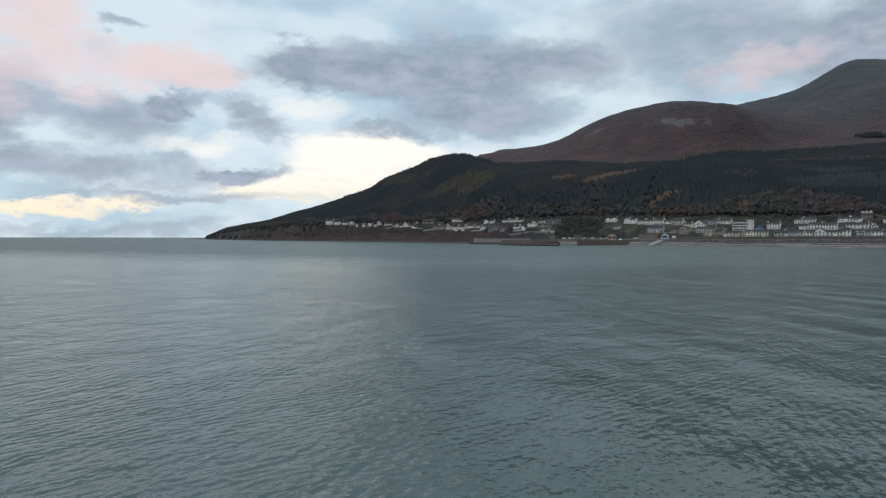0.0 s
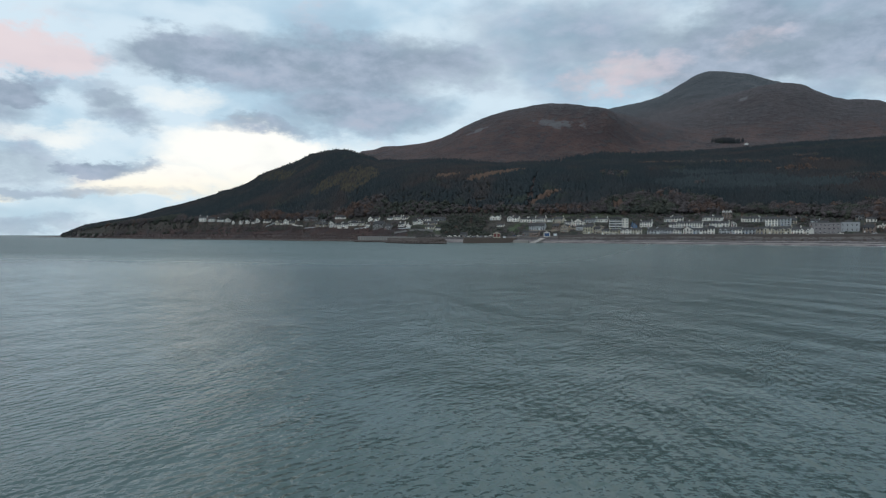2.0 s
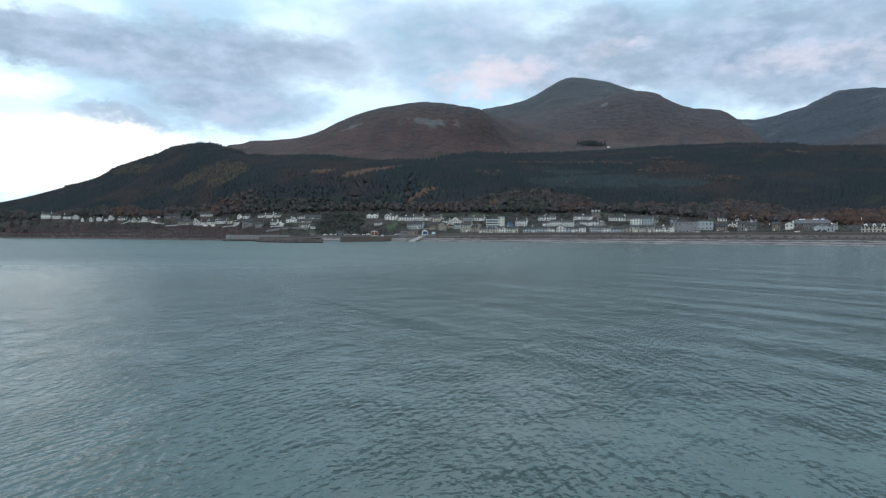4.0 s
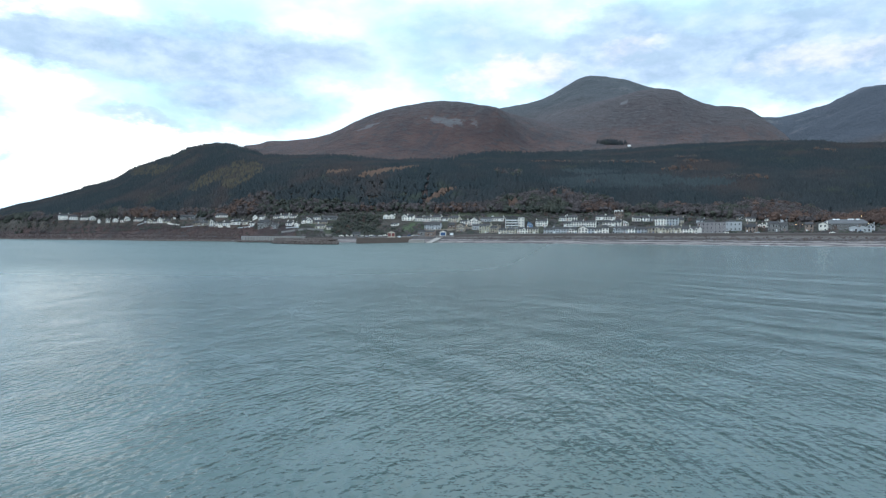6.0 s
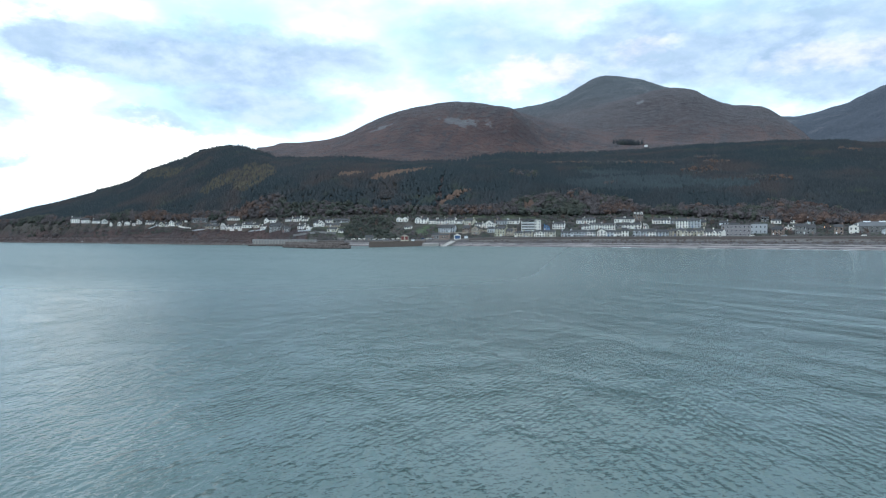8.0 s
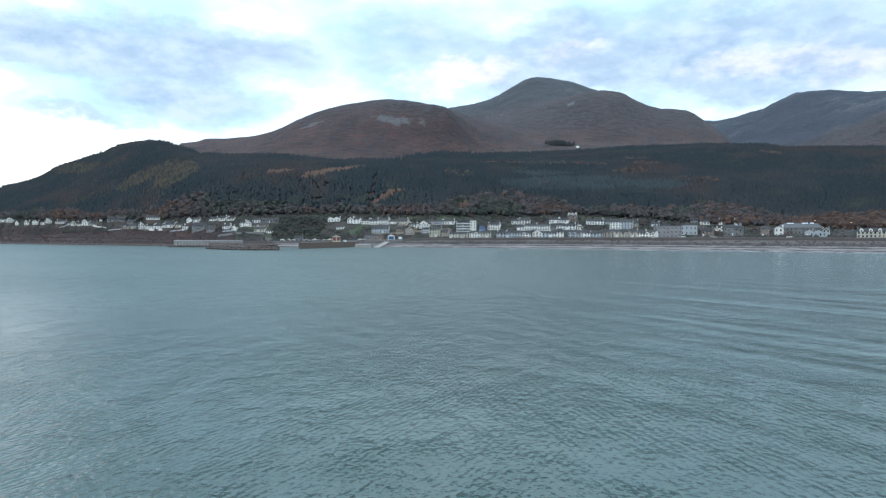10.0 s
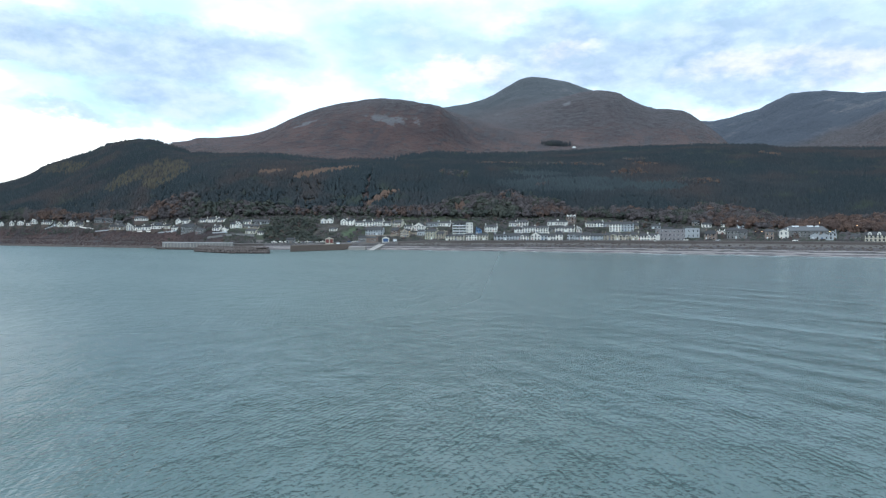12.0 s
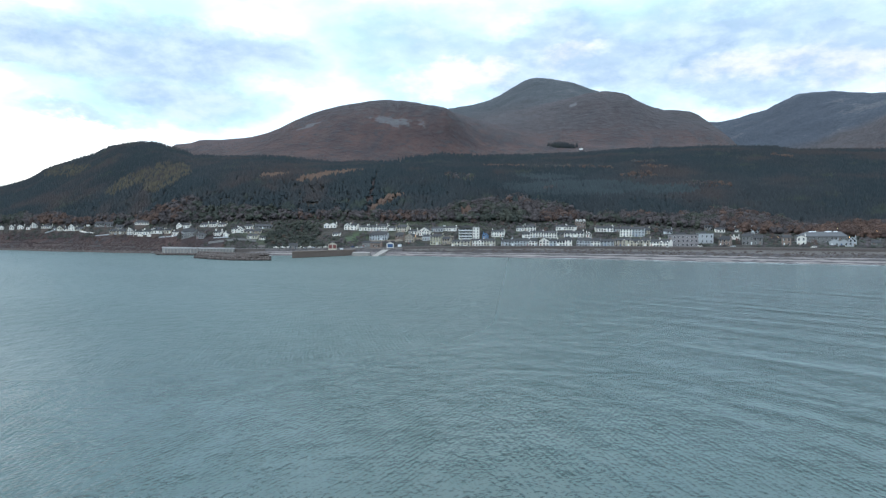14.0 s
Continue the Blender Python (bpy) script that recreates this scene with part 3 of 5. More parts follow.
def build_ground():
    azs = np.concatenate([np.arange(-60, 30, 0.16), np.arange(30, 91, 0.8)])
    us = np.linspace(0, 1, 330) ** 1.7
    az = np.repeat(azs[:, None], len(us), 1)
    r0 = curve(azs, COAST)[:, None] - 250
    r = r0 + (5600 - r0) * us[None, :]
    x, y = place(az, r)
    z = land_z(x.ravel(), y.ravel()).reshape(x.shape)
    me = grid_mesh("ground", x, y, z)
    wood = curve(az, WOOD_R)
    wob = fbm(x, y, 60, 3, 21)
    zone = np.zeros((*x.shape, 4), np.float32)
    # red: moor, green: pasture, blue: scree, alpha: far peak tinted with haze
    zone[..., 0] = np.clip((r - wood - 5 + 25 * wob) / 30 + 0.5, 0, 1)
    zone[..., 0] = np.maximum(zone[..., 0], within(az, r, RUSSET, 0.6 * wob))
    ride = (np.abs(az - (-12.5 + (r - 770) * 0.0068)) < 0.26) & (r > 760) & (r < 1230)
    zone[..., 0] = np.maximum(zone[..., 0], ride * 0.8)
    bank = (az < -23.5) & (r > inland(az, 11)) & (r < curve(az, TOWN_R) - 12)
    zone[..., 0] = np.maximum(zone[..., 0], bank * (0.9 + 0.1 * wob))
    zone[..., 1] = within(az, r, [(-13.3, 739, 1.05, 11, 0.0), (-29.1, 921, 0.4, 6, 0.0)], 0.3 * wob)
    # dull grass between the houses
    town = (az > -44) & (r > inland(az, 72)) & (r < curve(az, TOWN_R) + 25)
    zone[..., 1] = np.maximum(zone[..., 1], town * np.clip(0.25 + 0.9 * fbm(x, y, 26, 3, 71), 0, 0.6) * (az > -24))
    rock = fbm(x, y, 40, 4, 33) + 1.3 * (fbm(x, y, 220, 3, 40))
    scree = [(-10.7, 1370, 1.5, 19, -4.0), (-9.0, 1350, 1.9, 20, -6.0), (-17.2, 1408, 1.2, 9, 10.0), (4.9, 1923, 0.35, 20, 0.0), (-9.4, 1226, 0.4, 8, 0.0), (-7.5, 1241, 0.4, 7, 0.0)]
    zone[..., 2] = np.where(within(az, r, scree, 0.5 * wob), np.clip(rock * 0.8 + 0.78, 0, 1.0), np.clip(rock * 1.5 - 0.45, 0, 0.7) * (r > wood + 60) * np.clip((z - 240) / 200, 0, 1))
    # the bare slabs under the top of the rounded hill
    slab = np.clip(1.5 - ((az + 9.9) / 2.1) ** 2 - ((r - 1362 + 5 * (az + 9.9)) / 15) ** 2 + 1.3 * fbm(x, y, 24, 4, 27), 0, 1)
    zone[..., 2] = np.maximum(zone[..., 2], slab)
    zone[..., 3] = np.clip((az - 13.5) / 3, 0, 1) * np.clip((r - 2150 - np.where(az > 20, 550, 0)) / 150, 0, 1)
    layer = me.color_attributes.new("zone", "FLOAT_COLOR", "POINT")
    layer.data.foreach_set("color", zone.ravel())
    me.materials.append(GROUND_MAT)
    return tagged(new("ground", me), "brown moor, wooded slopes and shingle shore", "hillside", kind="structure")


def build_sea():
    azs = np.linspace(-180, 180, 145)
    rs = np.concatenate([[0], np.geomspace(4, 9000, 70)])
    az, r = np.meshgrid(azs, rs, indexing="ij")
    me = grid_mesh("water", EYE[0] + r * np.sin(np.radians(az)), EYE[1] + r * np.cos(np.radians(az)), 0 * r)
    me.materials.append(WATER_MAT)
    return tagged(new("water", me), "grey-green sea with small wind ripples", "sea", kind="structure")
ground = build_ground()
water = build_sea()
# ---- woods ----
def leaf_material(name, dark, light, rough=0.9, faded=None, scale=0.02, island=0.35):
    m, nt, b = material(name, rough)
    b.inputs["Specular IOR Level"].default_value = 0.2
    isl = nt.nodes.new("ShaderNodeNewGeometry").outputs["Random Per Island"]
    n = noise_node(nt, position(nt), scale, 4)
    f = math_node(nt, "ADD", math_node(nt, "MULTIPLY", isl, island), math_node(nt, "MULTIPLY", step_node(nt, n, 0.35, 0.65), 1.0 - island))
    col = mix_node(nt, f, dark, light)
    for tone, size, lo, hi, most in faded or ():
        # whole stands of another age or kind
        n = noise_node(nt, position(nt), size, 5, 0.6)
        col = mix_node(nt, math_node(nt, "MULTIPLY", step_node(nt, n, lo, hi), most), col, tone)
    nt.links.new(col, b.inputs["Base Color"])
    soft = nt.nodes.new("ShaderNodeVectorMath")
    soft.operation = "MULTIPLY_ADD"
    nt.links.new(nt.nodes.new("ShaderNodeNewGeometry").outputs["Normal"], soft.inputs[0])
    soft.inputs[1].default_value, soft.inputs[2].default_value = (0.5, 0.5, 0.5), (0, 0, 0.5)
    unit = nt.nodes.new("ShaderNodeVectorMath")
    unit.operation = "NORMALIZE"
    nt.links.new(soft.outputs[0], unit.inputs[0])
    nt.links.new(unit.outputs[0], b.inputs["Normal"])
    return m


CONIFER = leaf_material("conifer_needles", (0.0195, 0.0235, 0.0255), (0.028, 0.033, 0.035), island=0.25,
                        faded=(((0.043, 0.032, 0.029), 0.010, 0.47, 0.64, 0.75), ((0.017, 0.025, 0.028), 0.0065, 0.50, 0.56, 0.75), ((0.040, 0.046, 0.030), 0.024, 0.58, 0.70, 0.6)))
PALE_CONIFER = leaf_material("blue_spruce_needles", (0.028, 0.036, 0.039), (0.038, 0.048, 0.050))
LARCH_LEAF = leaf_material("larch_needles", (0.086, 0.054, 0.040), (0.132, 0.081, 0.056))
FADED = leaf_material("faded_larch_needles", (0.044, 0.038, 0.029), (0.070, 0.057, 0.037), scale=0.05)
AUTUMN = leaf_material("autumn_leaves", (0.064, 0.043, 0.037), (0.118, 0.071, 0.052), scale=0.07, island=0.2)
BARE = leaf_material("bare_twigs", (0.055, 0.046, 0.046), (0.088, 0.072, 0.069), scale=0.07, island=0.2)
EVERGREEN = leaf_material("evergreen_leaves", (0.034, 0.039, 0.032), (0.064, 0.064, 0.048), scale=0.07, island=0.2)
BRACKEN = leaf_material("dead_bracken", (0.038, 0.025, 0.022), (0.060, 0.038, 0.031), scale=0.06, island=0.2)
BARK = leaf_material("bark", (0.060, 0.048, 0.036), (0.108, 0.084, 0.066))


def scatter(az0, az1, spacing, lo, hi):
    """Random points between two curves of distance, at about one to each spacing squared."""
    azs, rr = [], []
    for a in np.arange(az0, az1, 0.5):
        r0, r1 = lo(a + 0.25), hi(a + 0.25)
        if r1 <= r0:
            continue
        n = int(radians(0.5) * 0.5 * (r1 * r1 - r0 * r0) / spacing**2)
        azs.append(a + 0.5 * RNG.random(n))
        rr.append(np.sqrt(r0 * r0 + (r1 * r1 - r0 * r0) * RNG.random(n)))
    return np.concatenate(azs), np.concatenate(rr)


def joined(name, verts, faces, mat, label, category, smooth=False):
    me = bpy.data.meshes.new(name)
    k = faces.shape[1]
    me.vertices.add(len(verts))
    me.vertices.foreach_set("co", verts.astype(np.float32).ravel())
    me.loops.add(faces.size)
    me.polygons.add(len(faces))
    me.loops.foreach_set("vertex_index", faces.astype(np.int32).ravel())
    me.polygons.foreach_set("loop_start", np.arange(0, faces.size, k, dtype=np.int32))
    me.polygons.foreach_set("use_smooth", np.full(len(faces), smooth))
    me.update(calc_edges=True)
    me.materials.append(mat)
    return tagged(new(name, me), label, category, kind="stuff")


def cones(x, y, z, h, rad, sides=6, tiers=3):
    """Conifers as tiers of ragged cones; returns vertices and triangles."""
    n = len(x)
    vs, fs, base = [], [], 0
    ring = np.arange(sides)
    for k in range(tiers):
        z0 = z + h * (0.10 + 0.27 * k)
        z1 = z + h * (0.62 + 0.38 * k / max(tiers - 1, 1))
        rk = rad * (1.0 - 0.28 * k)
        a = 2 * np.pi * (ring[None] / sides) + RNG.random((n, 1)) * 6.28
        jr = rk[:, None] * (0.75 + 0.5 * RNG.random((n, sides)))
        rx, ry = x[:, None] + jr * np.cos(a), y[:, None] + jr * np.sin(a)
        rz = z0[:, None] + h[:, None] * 0.07 * (RNG.random((n, sides)) - 0.5)
        tip = np.stack([x + 0.1 * rad * (RNG.random(n) - 0.5), y, z1], -1)[:, None]
        v = np.concatenate([np.stack([rx, ry, rz], -1), tip], 1)
        vs.append(v.reshape(-1, 3))
        off = base + np.arange(n)[:, None] * (sides + 1)
        f = np.stack([off + ring, off + (ring + 1) % sides, off + sides + 0 * ring], -1)
        fs.append(f.reshape(-1, 3))
        base += n * (sides + 1)
    return np.concatenate(vs), np.concatenate(fs)


PHI = (1 + 5**0.5) / 2
ICO_V = np.array([(-1, PHI, 0), (1, PHI, 0), (-1, -PHI, 0), (1, -PHI, 0), (0, -1, PHI), (0, 1, PHI), (0, -1, -PHI), (0, 1, -PHI), (PHI, 0, -1), (PHI, 0, 1), (-PHI, 0, -1), (-PHI, 0, 1)]) / 1.9
ICO_F = np.array([(0, 11, 5), (0, 5, 1), (0, 1, 7), (0, 7, 10), (0, 10, 11), (1, 5, 9), (5, 11, 4), (11, 10, 2), (10, 7, 6), (7, 1, 8), (3, 9, 4), (3, 4, 2), (3, 2, 6), (3, 6, 8), (3, 8, 9), (4, 9, 5), (2, 4, 11), (6, 2, 10), (8, 6, 7), (9, 8, 1)])


def clumps(x, y, z, size):
    """Ragged leaf clumps of about the given radius."""
    n = len(x)
    v = ICO_V[None] * (0.65 + 0.7 * RNG.random((n, 12, 1))) * size[:, None, None]
    v = v * np.array([1, 1, 0.8]) + np.stack([x, y, z], -1)[:, None]
    f = ICO_F[None] + 12 * np.arange(n)[:, None, None]
    return v.reshape(-1, 3), f.reshape(-1, 3)


OCT_V = np.array([(1, 0, 0), (-1, 0, 0), (0, 1, 0), (0, -1, 0), (0, 0, 1), (0, 0, -1)], float)
OCT_F = np.array([(0, 2, 4), (2, 1, 4), (1, 3, 4), (3, 0, 4), (2, 0, 5), (1, 2, 5), (3, 1, 5), (0, 3, 5)])


def tufts(x, y, z, size):
    """Small ragged tufts of twigs and leaves, each turned its own way."""
    n = len(x)
    v = OCT_V[None] * (0.6 + 0.9 * RNG.random((n, 6, 1)))
    a, b = RNG.random(n) * 6.28, RNG.random(n) * 1.2
    ca, sa, cb, sb = np.cos(a)[:, None], np.sin(a)[:, None], np.cos(b)[:, None], np.sin(b)[:, None]
    vx, vy, vz = v[..., 0], v[..., 1], v[..., 2]
    vy, vz = vy * cb - vz * sb, vy * sb + vz * cb
    vx, vy = vx * ca - vy * sa, vx * sa + vy * ca
    v = np.stack([vx, vy, vz], -1) * size[:, None, None] + np.stack([x, y, z], -1)[:, None]
    return v.reshape(-1, 3), (OCT_F[None] + 6 * np.arange(n)[:, None, None]).reshape(-1, 3)


def crowns(x, y, z, h, per=44):
    """Rounded broadleaf crowns: a few inner masses under a ragged shell of tufts."""
    n = len(x)
    k = np.repeat(np.arange(n), 3)
    a, u = RNG.random(n * 3) * 6.28, RNG.random(n * 3)
    rr = 0.24 * h[k] * np.sqrt(RNG.random(n * 3))
    v1, f1 = clumps(x[k] + rr * np.cos(a), y[k] + rr * np.sin(a), z[k] + h[k] * (0.25 + 0.42 * u), h[k] * (0.24 + 0.08 * RNG.random(n * 3)))
    k = np.repeat(np.arange(n), per)
    a, c = RNG.random(n * per) * 6.28, RNG.uniform(-0.6, 1.0, n * per)
    rr = h[k] * (0.34 + 0.10 * RNG.random(n * per))
    sn = np.sqrt(1 - c * c)
    v2, f2 = tufts(x[k] + rr * sn * np.cos(a), y[k] + rr * sn * np.sin(a), z[k] + h[k] * 0.5 + 1.05 * rr * c, h[k] * (0.04 + 0.045 * RNG.random(n * per)))
    return np.concatenate([v1, v2]), np.concatenate([f1, f2 + len(v1)])


def wood_low(a):
    return curve(a, TOWN_R) + 8


def wood_high(a):
    return curve(a, WOOD_R) + 12


def build_woods():
    az, r = scatter(-51.2, 31.5, 3.15, wood_low, wood_high)
    x, y = place(az, r)
    n_low, n_mix, n_big = fbm(x, y, 90, 3, 51), RNG.random(len(x)), fbm(x, y, 150, 3, 77)
    up = r - curve(az, TOWN_R)
    span = curve(az, WOOD_R) - curve(az, TOWN_R)
    edge = np.abs(r - curve(az, WOOD_R) + 14 * fbm(x, y, 40, 3, 5))
    larch = within(az, r, LARCH, 0.7 * fbm(x, y, 30, 3, 61))
    faded = within(az, r, FADED_LARCH, 0.9 * fbm(x, y, 34, 3, 61)) & (n_mix < 0.68)
    russet = within(az, r, RUSSET, 1.1 * fbm(x, y, 34, 3, 21) - 0.1)
    # a felled ride climbs the hill beside the larches
    ride = np.abs(az - (-12.5 + (r - 770) * 0.0068)) < 0.24
    ride &= (r > 760) & (r < 1230)
    keep = ~(ride & (n_mix < 0.9)) & ~(russet & (n_mix < 0.6)) & ~((r > curve(az, WOOD_R) - 8) & (n_mix < 0.35))
    keep &= ~((az < -48) & (n_mix < 0.5))
    broad = (up < (38 + 40 * n_low) * np.clip(span / 400, 0.4, 1) * np.where(az > 13, 1.45, 1.0)) | ((n_big > 0.58) & (n_mix < 0.35) & (up < 0.75 * span))
    pale = within(az, r, BLUE_SPRUCE, 0.9 * fbm(x, y, 50, 3, 44)) & (n_mix < 0.97)
    z = land_z(x, y)
    h = (6.2 + 3.4 * RNG.random(len(x)) + 2.0 * n_low) * np.where(az < -44, 0.95, 1.0) + 4.6 * ((az > -40) & (az < -26.5) & (r > curve(az, WOOD_R) - 45)) * RNG.random(len(x))
    for name, pick, mat, label in (("conifer_forest", keep & ~larch & ~faded & ~broad & ~pale, CONIFER, "dark green conifer plantation on the mountain slope"),
                                   ("spruce_stand", keep & ~larch & ~broad & pale, PALE_CONIFER, "blue-green young spruces among older conifers"),
                                   ("faded_larch_stand", keep & faded & ~larch, FADED, "dull yellow larches on the wooded hill"),
                                   ("larch_stand", keep & larch & (n_mix < 0.8), LARCH_LEAF, "golden autumn larches among dark conifers")):
        v, f = cones(x[pick], y[pick], z[pick] - 0.4, h[pick] * (0.8 if mat is LARCH_LEAF else 1), 2.7 + 1.2 * RNG.random(pick.sum()), 6, 2)
        joined(name, v, f, mat, label, "forest", True)
    low = keep & ~larch & ~faded & broad & (n_mix < 0.58) | (russet & (n_mix < 0.28))
    which = fbm(x, y, 45, 2, 91) + 0.8 * (RNG.random(len(x)) - 0.5) + 0.2 * russet + 0.35 * (az > 15) + 0.3 * (az > 21)
    for name, pick, mat, label in (("autumn_wood", low & (which > 0.36), AUTUMN, "russet broadleaf trees at the foot of the forest"),
                                   ("bare_wood", low & (which <= 0.36) & (which > -0.28), BARE, "grey-brown leafless trees above the houses"),
                                   ("evergreen_wood", low & (which <= -0.28), EVERGREEN, "dull green evergreen trees and shrubs above the houses")):
        v, f = crowns(x[pick], y[pick], z[pick] - 0.5, h[pick] * 1.05, 26)
        joined(name, v, f, mat, label, "wood", True)
    # a lone dark plantation on the open moor
    px, py = place(4.0 + 0.42 * RNG.standard_normal(260), 1484 + 9 * RNG.standard_normal(260))
    v, f = cones(px, py, land_z(px, py) - 0.4, 7 + 5 * RNG.random(260), 1.8 + 1.2 * RNG.random(260))
    joined("plantation", v, f, CONIFER, "small dark conifer plantation on the open moor", "plantation")
    # bracken and low scrub on the sea bank under the headland road
    az, r = scatter(-51, -24.5, 2.6, lambda a: inland(a, 16), lambda a: curve(a, TOWN_R) - 16)
    x, y = place(az, r)
    v, f = clumps(x, y, land_z(x, y) - 0.1, 0.6 + 0.8 * RNG.random(len(x)) ** 2)
    joined("bracken", v, f, BRACKEN, "brown bracken and bramble on the sea bank", "scrub", True)


build_woods()
# ---- the town ----
def paint(name, a, b_, rough=0.85, scale=0.35, dirt=0.25):
    m, nt, b = material(name, rough)
    p = position(nt)
    n1, n2 = noise_node(nt, p, scale, 5), noise_node(nt, p, 4.0, 4)
    rnd = nt.nodes.new("ShaderNodeObjectInfo").outputs["Random"]
    f = math_node(nt, "ADD", math_node(nt, "MULTIPLY", n1, 0.5), math_node(nt, "MULTIPLY", rnd, 0.5))
    col = mix_node(nt, f, a, b_)
    col = mix_node(nt, math_node(nt, "MULTIPLY", step_node(nt, n1, 0.55, 0.8), dirt), col, (0.14, 0.13, 0.11))
    nt.links.new(col, b.inputs["Base Color"])
    bump(nt, b, n2, 0.25, 0.03)
    return m


WALLS = {
    "white": (paint("white_render", (0.60, 0.545, 0.475), (0.92, 0.855, 0.76)), "white-painted"),
    "cream": (paint("cream_render", (0.42, 0.36, 0.27), (0.54, 0.48, 0.38)), "cream-painted"),
    "tan": (paint("sandstone_render", (0.26, 0.21, 0.16), (0.36, 0.30, 0.23)), "sandstone-coloured"),
    "stone": (paint("grey_stone", (0.14, 0.132, 0.125), (0.22, 0.205, 0.19)), "grey stone"),
    "pale": (paint("pale_grey_render", (0.34, 0.34, 0.34), (0.46, 0.46, 0.46)), "pale grey"),
    "brown": (paint("brown_stone", (0.17, 0.12, 0.095), (0.26, 0.19, 0.15)), "brown stone"),
    "yellow": (paint("yellow_render", (0.34, 0.31, 0.22), (0.42, 0.38, 0.28)), "pale yellow"),
    "blue": (paint("blue_render", (0.10, 0.20, 0.36), (0.14, 0.26, 0.44)), "blue-painted"),
    "taupe": (paint("taupe_render", (0.20, 0.175, 0.17), (0.27, 0.24, 0.235)), "brown-grey"),
    "grey": (paint("grey_render", (0.19, 0.185, 0.185), (0.26, 0.255, 0.25)), "grey rendered"),
}
SLATE = paint("roof_slate", (0.030, 0.029, 0.031), (0.066, 0.061, 0.060), 0.95, 0.5, 0.15)
PALE_ROOF = paint("pale_sheet_roof", (0.078, 0.075, 0.077), (0.118, 0.113, 0.114), 0.8, 0.2, 0.1)
TRIM = paint("white_trim", (0.70, 0.70, 0.68), (0.78, 0.78, 0.76), 0.6)
CONCRETE = paint("concrete", (0.235, 0.205, 0.18), (0.37, 0.33, 0.29), 0.9, 0.12, 0.4)
MASONRY = paint("harbour_masonry", (0.15, 0.14, 0.13), (0.27, 0.255, 0.24), 0.9, 0.25, 0.5)
DARK_STONE = paint("dark_wet_stone", (0.062, 0.046, 0.039), (0.12, 0.090, 0.075), 0.85, 0.3, 0.2)
PIER_STONE = paint("pier_stone", (0.066, 0.046, 0.037), (0.150, 0.108, 0.086), 0.9, 0.22, 0.35)
SEA_WALL = paint("sea_wall_stone", (0.066, 0.052, 0.046), (0.135, 0.108, 0.095), 0.9, 0.12, 0.3)
PAVING = paint("worn_paving", (0.105, 0.09, 0.082), (0.165, 0.145, 0.132), 0.9, 0.08, 0.3)
BRICK_RED = paint("red_paint", (0.15, 0.04, 0.035), (0.20, 0.055, 0.045), 0.6)
DOOR_BLUE = paint("blue_paint", (0.03, 0.07, 0.16), (0.04, 0.09, 0.20), 0.5)
RUBBER = paint("rubber", (0.02, 0.02, 0.02), (0.03, 0.03, 0.03), 0.8)
FOAM = paint("sea_foam", (0.55, 0.56, 0.56), (0.68, 0.69, 0.69), 0.7, 0.8, 0.0)


def glass_material():
    m, nt, b = material("window_glass", 0.35)
    b.inputs["Base Color"].default_value = (0.012, 0.014, 0.017, 1)
    b.inputs["IOR"].default_value = 1.1
    return m


def lamp_material():
    m, nt, b = material("lit_lamp", 0.4)
    b.inputs["Base Color"].default_value = (0.9, 0.7, 0.4, 1)
    b.inputs["Emission Color"].default_value = (1.0, 0.55, 0.2, 1)
    b.inputs["Emission Strength"].default_value = 5.0
    return m


GLASS, LIT = glass_material(), lamp_material()


def box(bm, x0, x1, y0, y1, z0, z1, m=None):
    vs = [bm.verts.new(m @ Vector(p) if m else p) for p in ((x0, y0, z0), (x1, y0, z0), (x1, y1, z0), (x0, y1, z0), (x0, y0, z1), (x1, y0, z1), (x1, y1, z1), (x0, y1, z1))]
    for f in ((0, 3, 2, 1), (4, 5, 6, 7), (0, 1, 5, 4), (1, 2, 6, 5), (2, 3, 7, 6), (3, 0, 4, 7)):
        bm.faces.new([vs[i] for i in f])
    return bm


def prism(bm, outline, axis, lo, hi):
    """Extrudes an outline of (across, up) pairs along x ('x') or y ('y')."""
    def at(p, d):
        return (d, p[0], p[1]) if axis == "x" else (p[0], d, p[1])
    a, b = [bm.verts.new(at(p, lo)) for p in outline], [bm.verts.new(at(p, hi)) for p in outline]
    n = len(outline)
    bm.faces.new(a[::-1])
    bm.faces.new(b)
    for i in range(n):
        bm.faces.new((a[i], a[(i + 1) % n], b[(i + 1) % n], b[i]))
    bmesh.ops.recalc_face_normals(bm, faces=bm.faces)
    return bm


def mesh_of(name, bm, mat):
    me = bpy.data.meshes.new(name)
    bm.to_mesh(me)
    bm.free()
    me.materials.append(mat)
    return me


def part(name, bm, mat, parent, label="", at=None):
    me = bm if isinstance(bm, bpy.types.Mesh) else mesh_of(name, bm, mat)
    ob = new(name, me)
    ob.parent = parent
    if at is not None:
        ob.matrix_basis = at
    return tagged(ob, label) if label else ob


def thing(name, m, label, category, group=""):
    ob = new(name)
    ob.empty_display_size = 0.5
    ob.matrix_basis = m
    return tagged(ob, label, category, group)


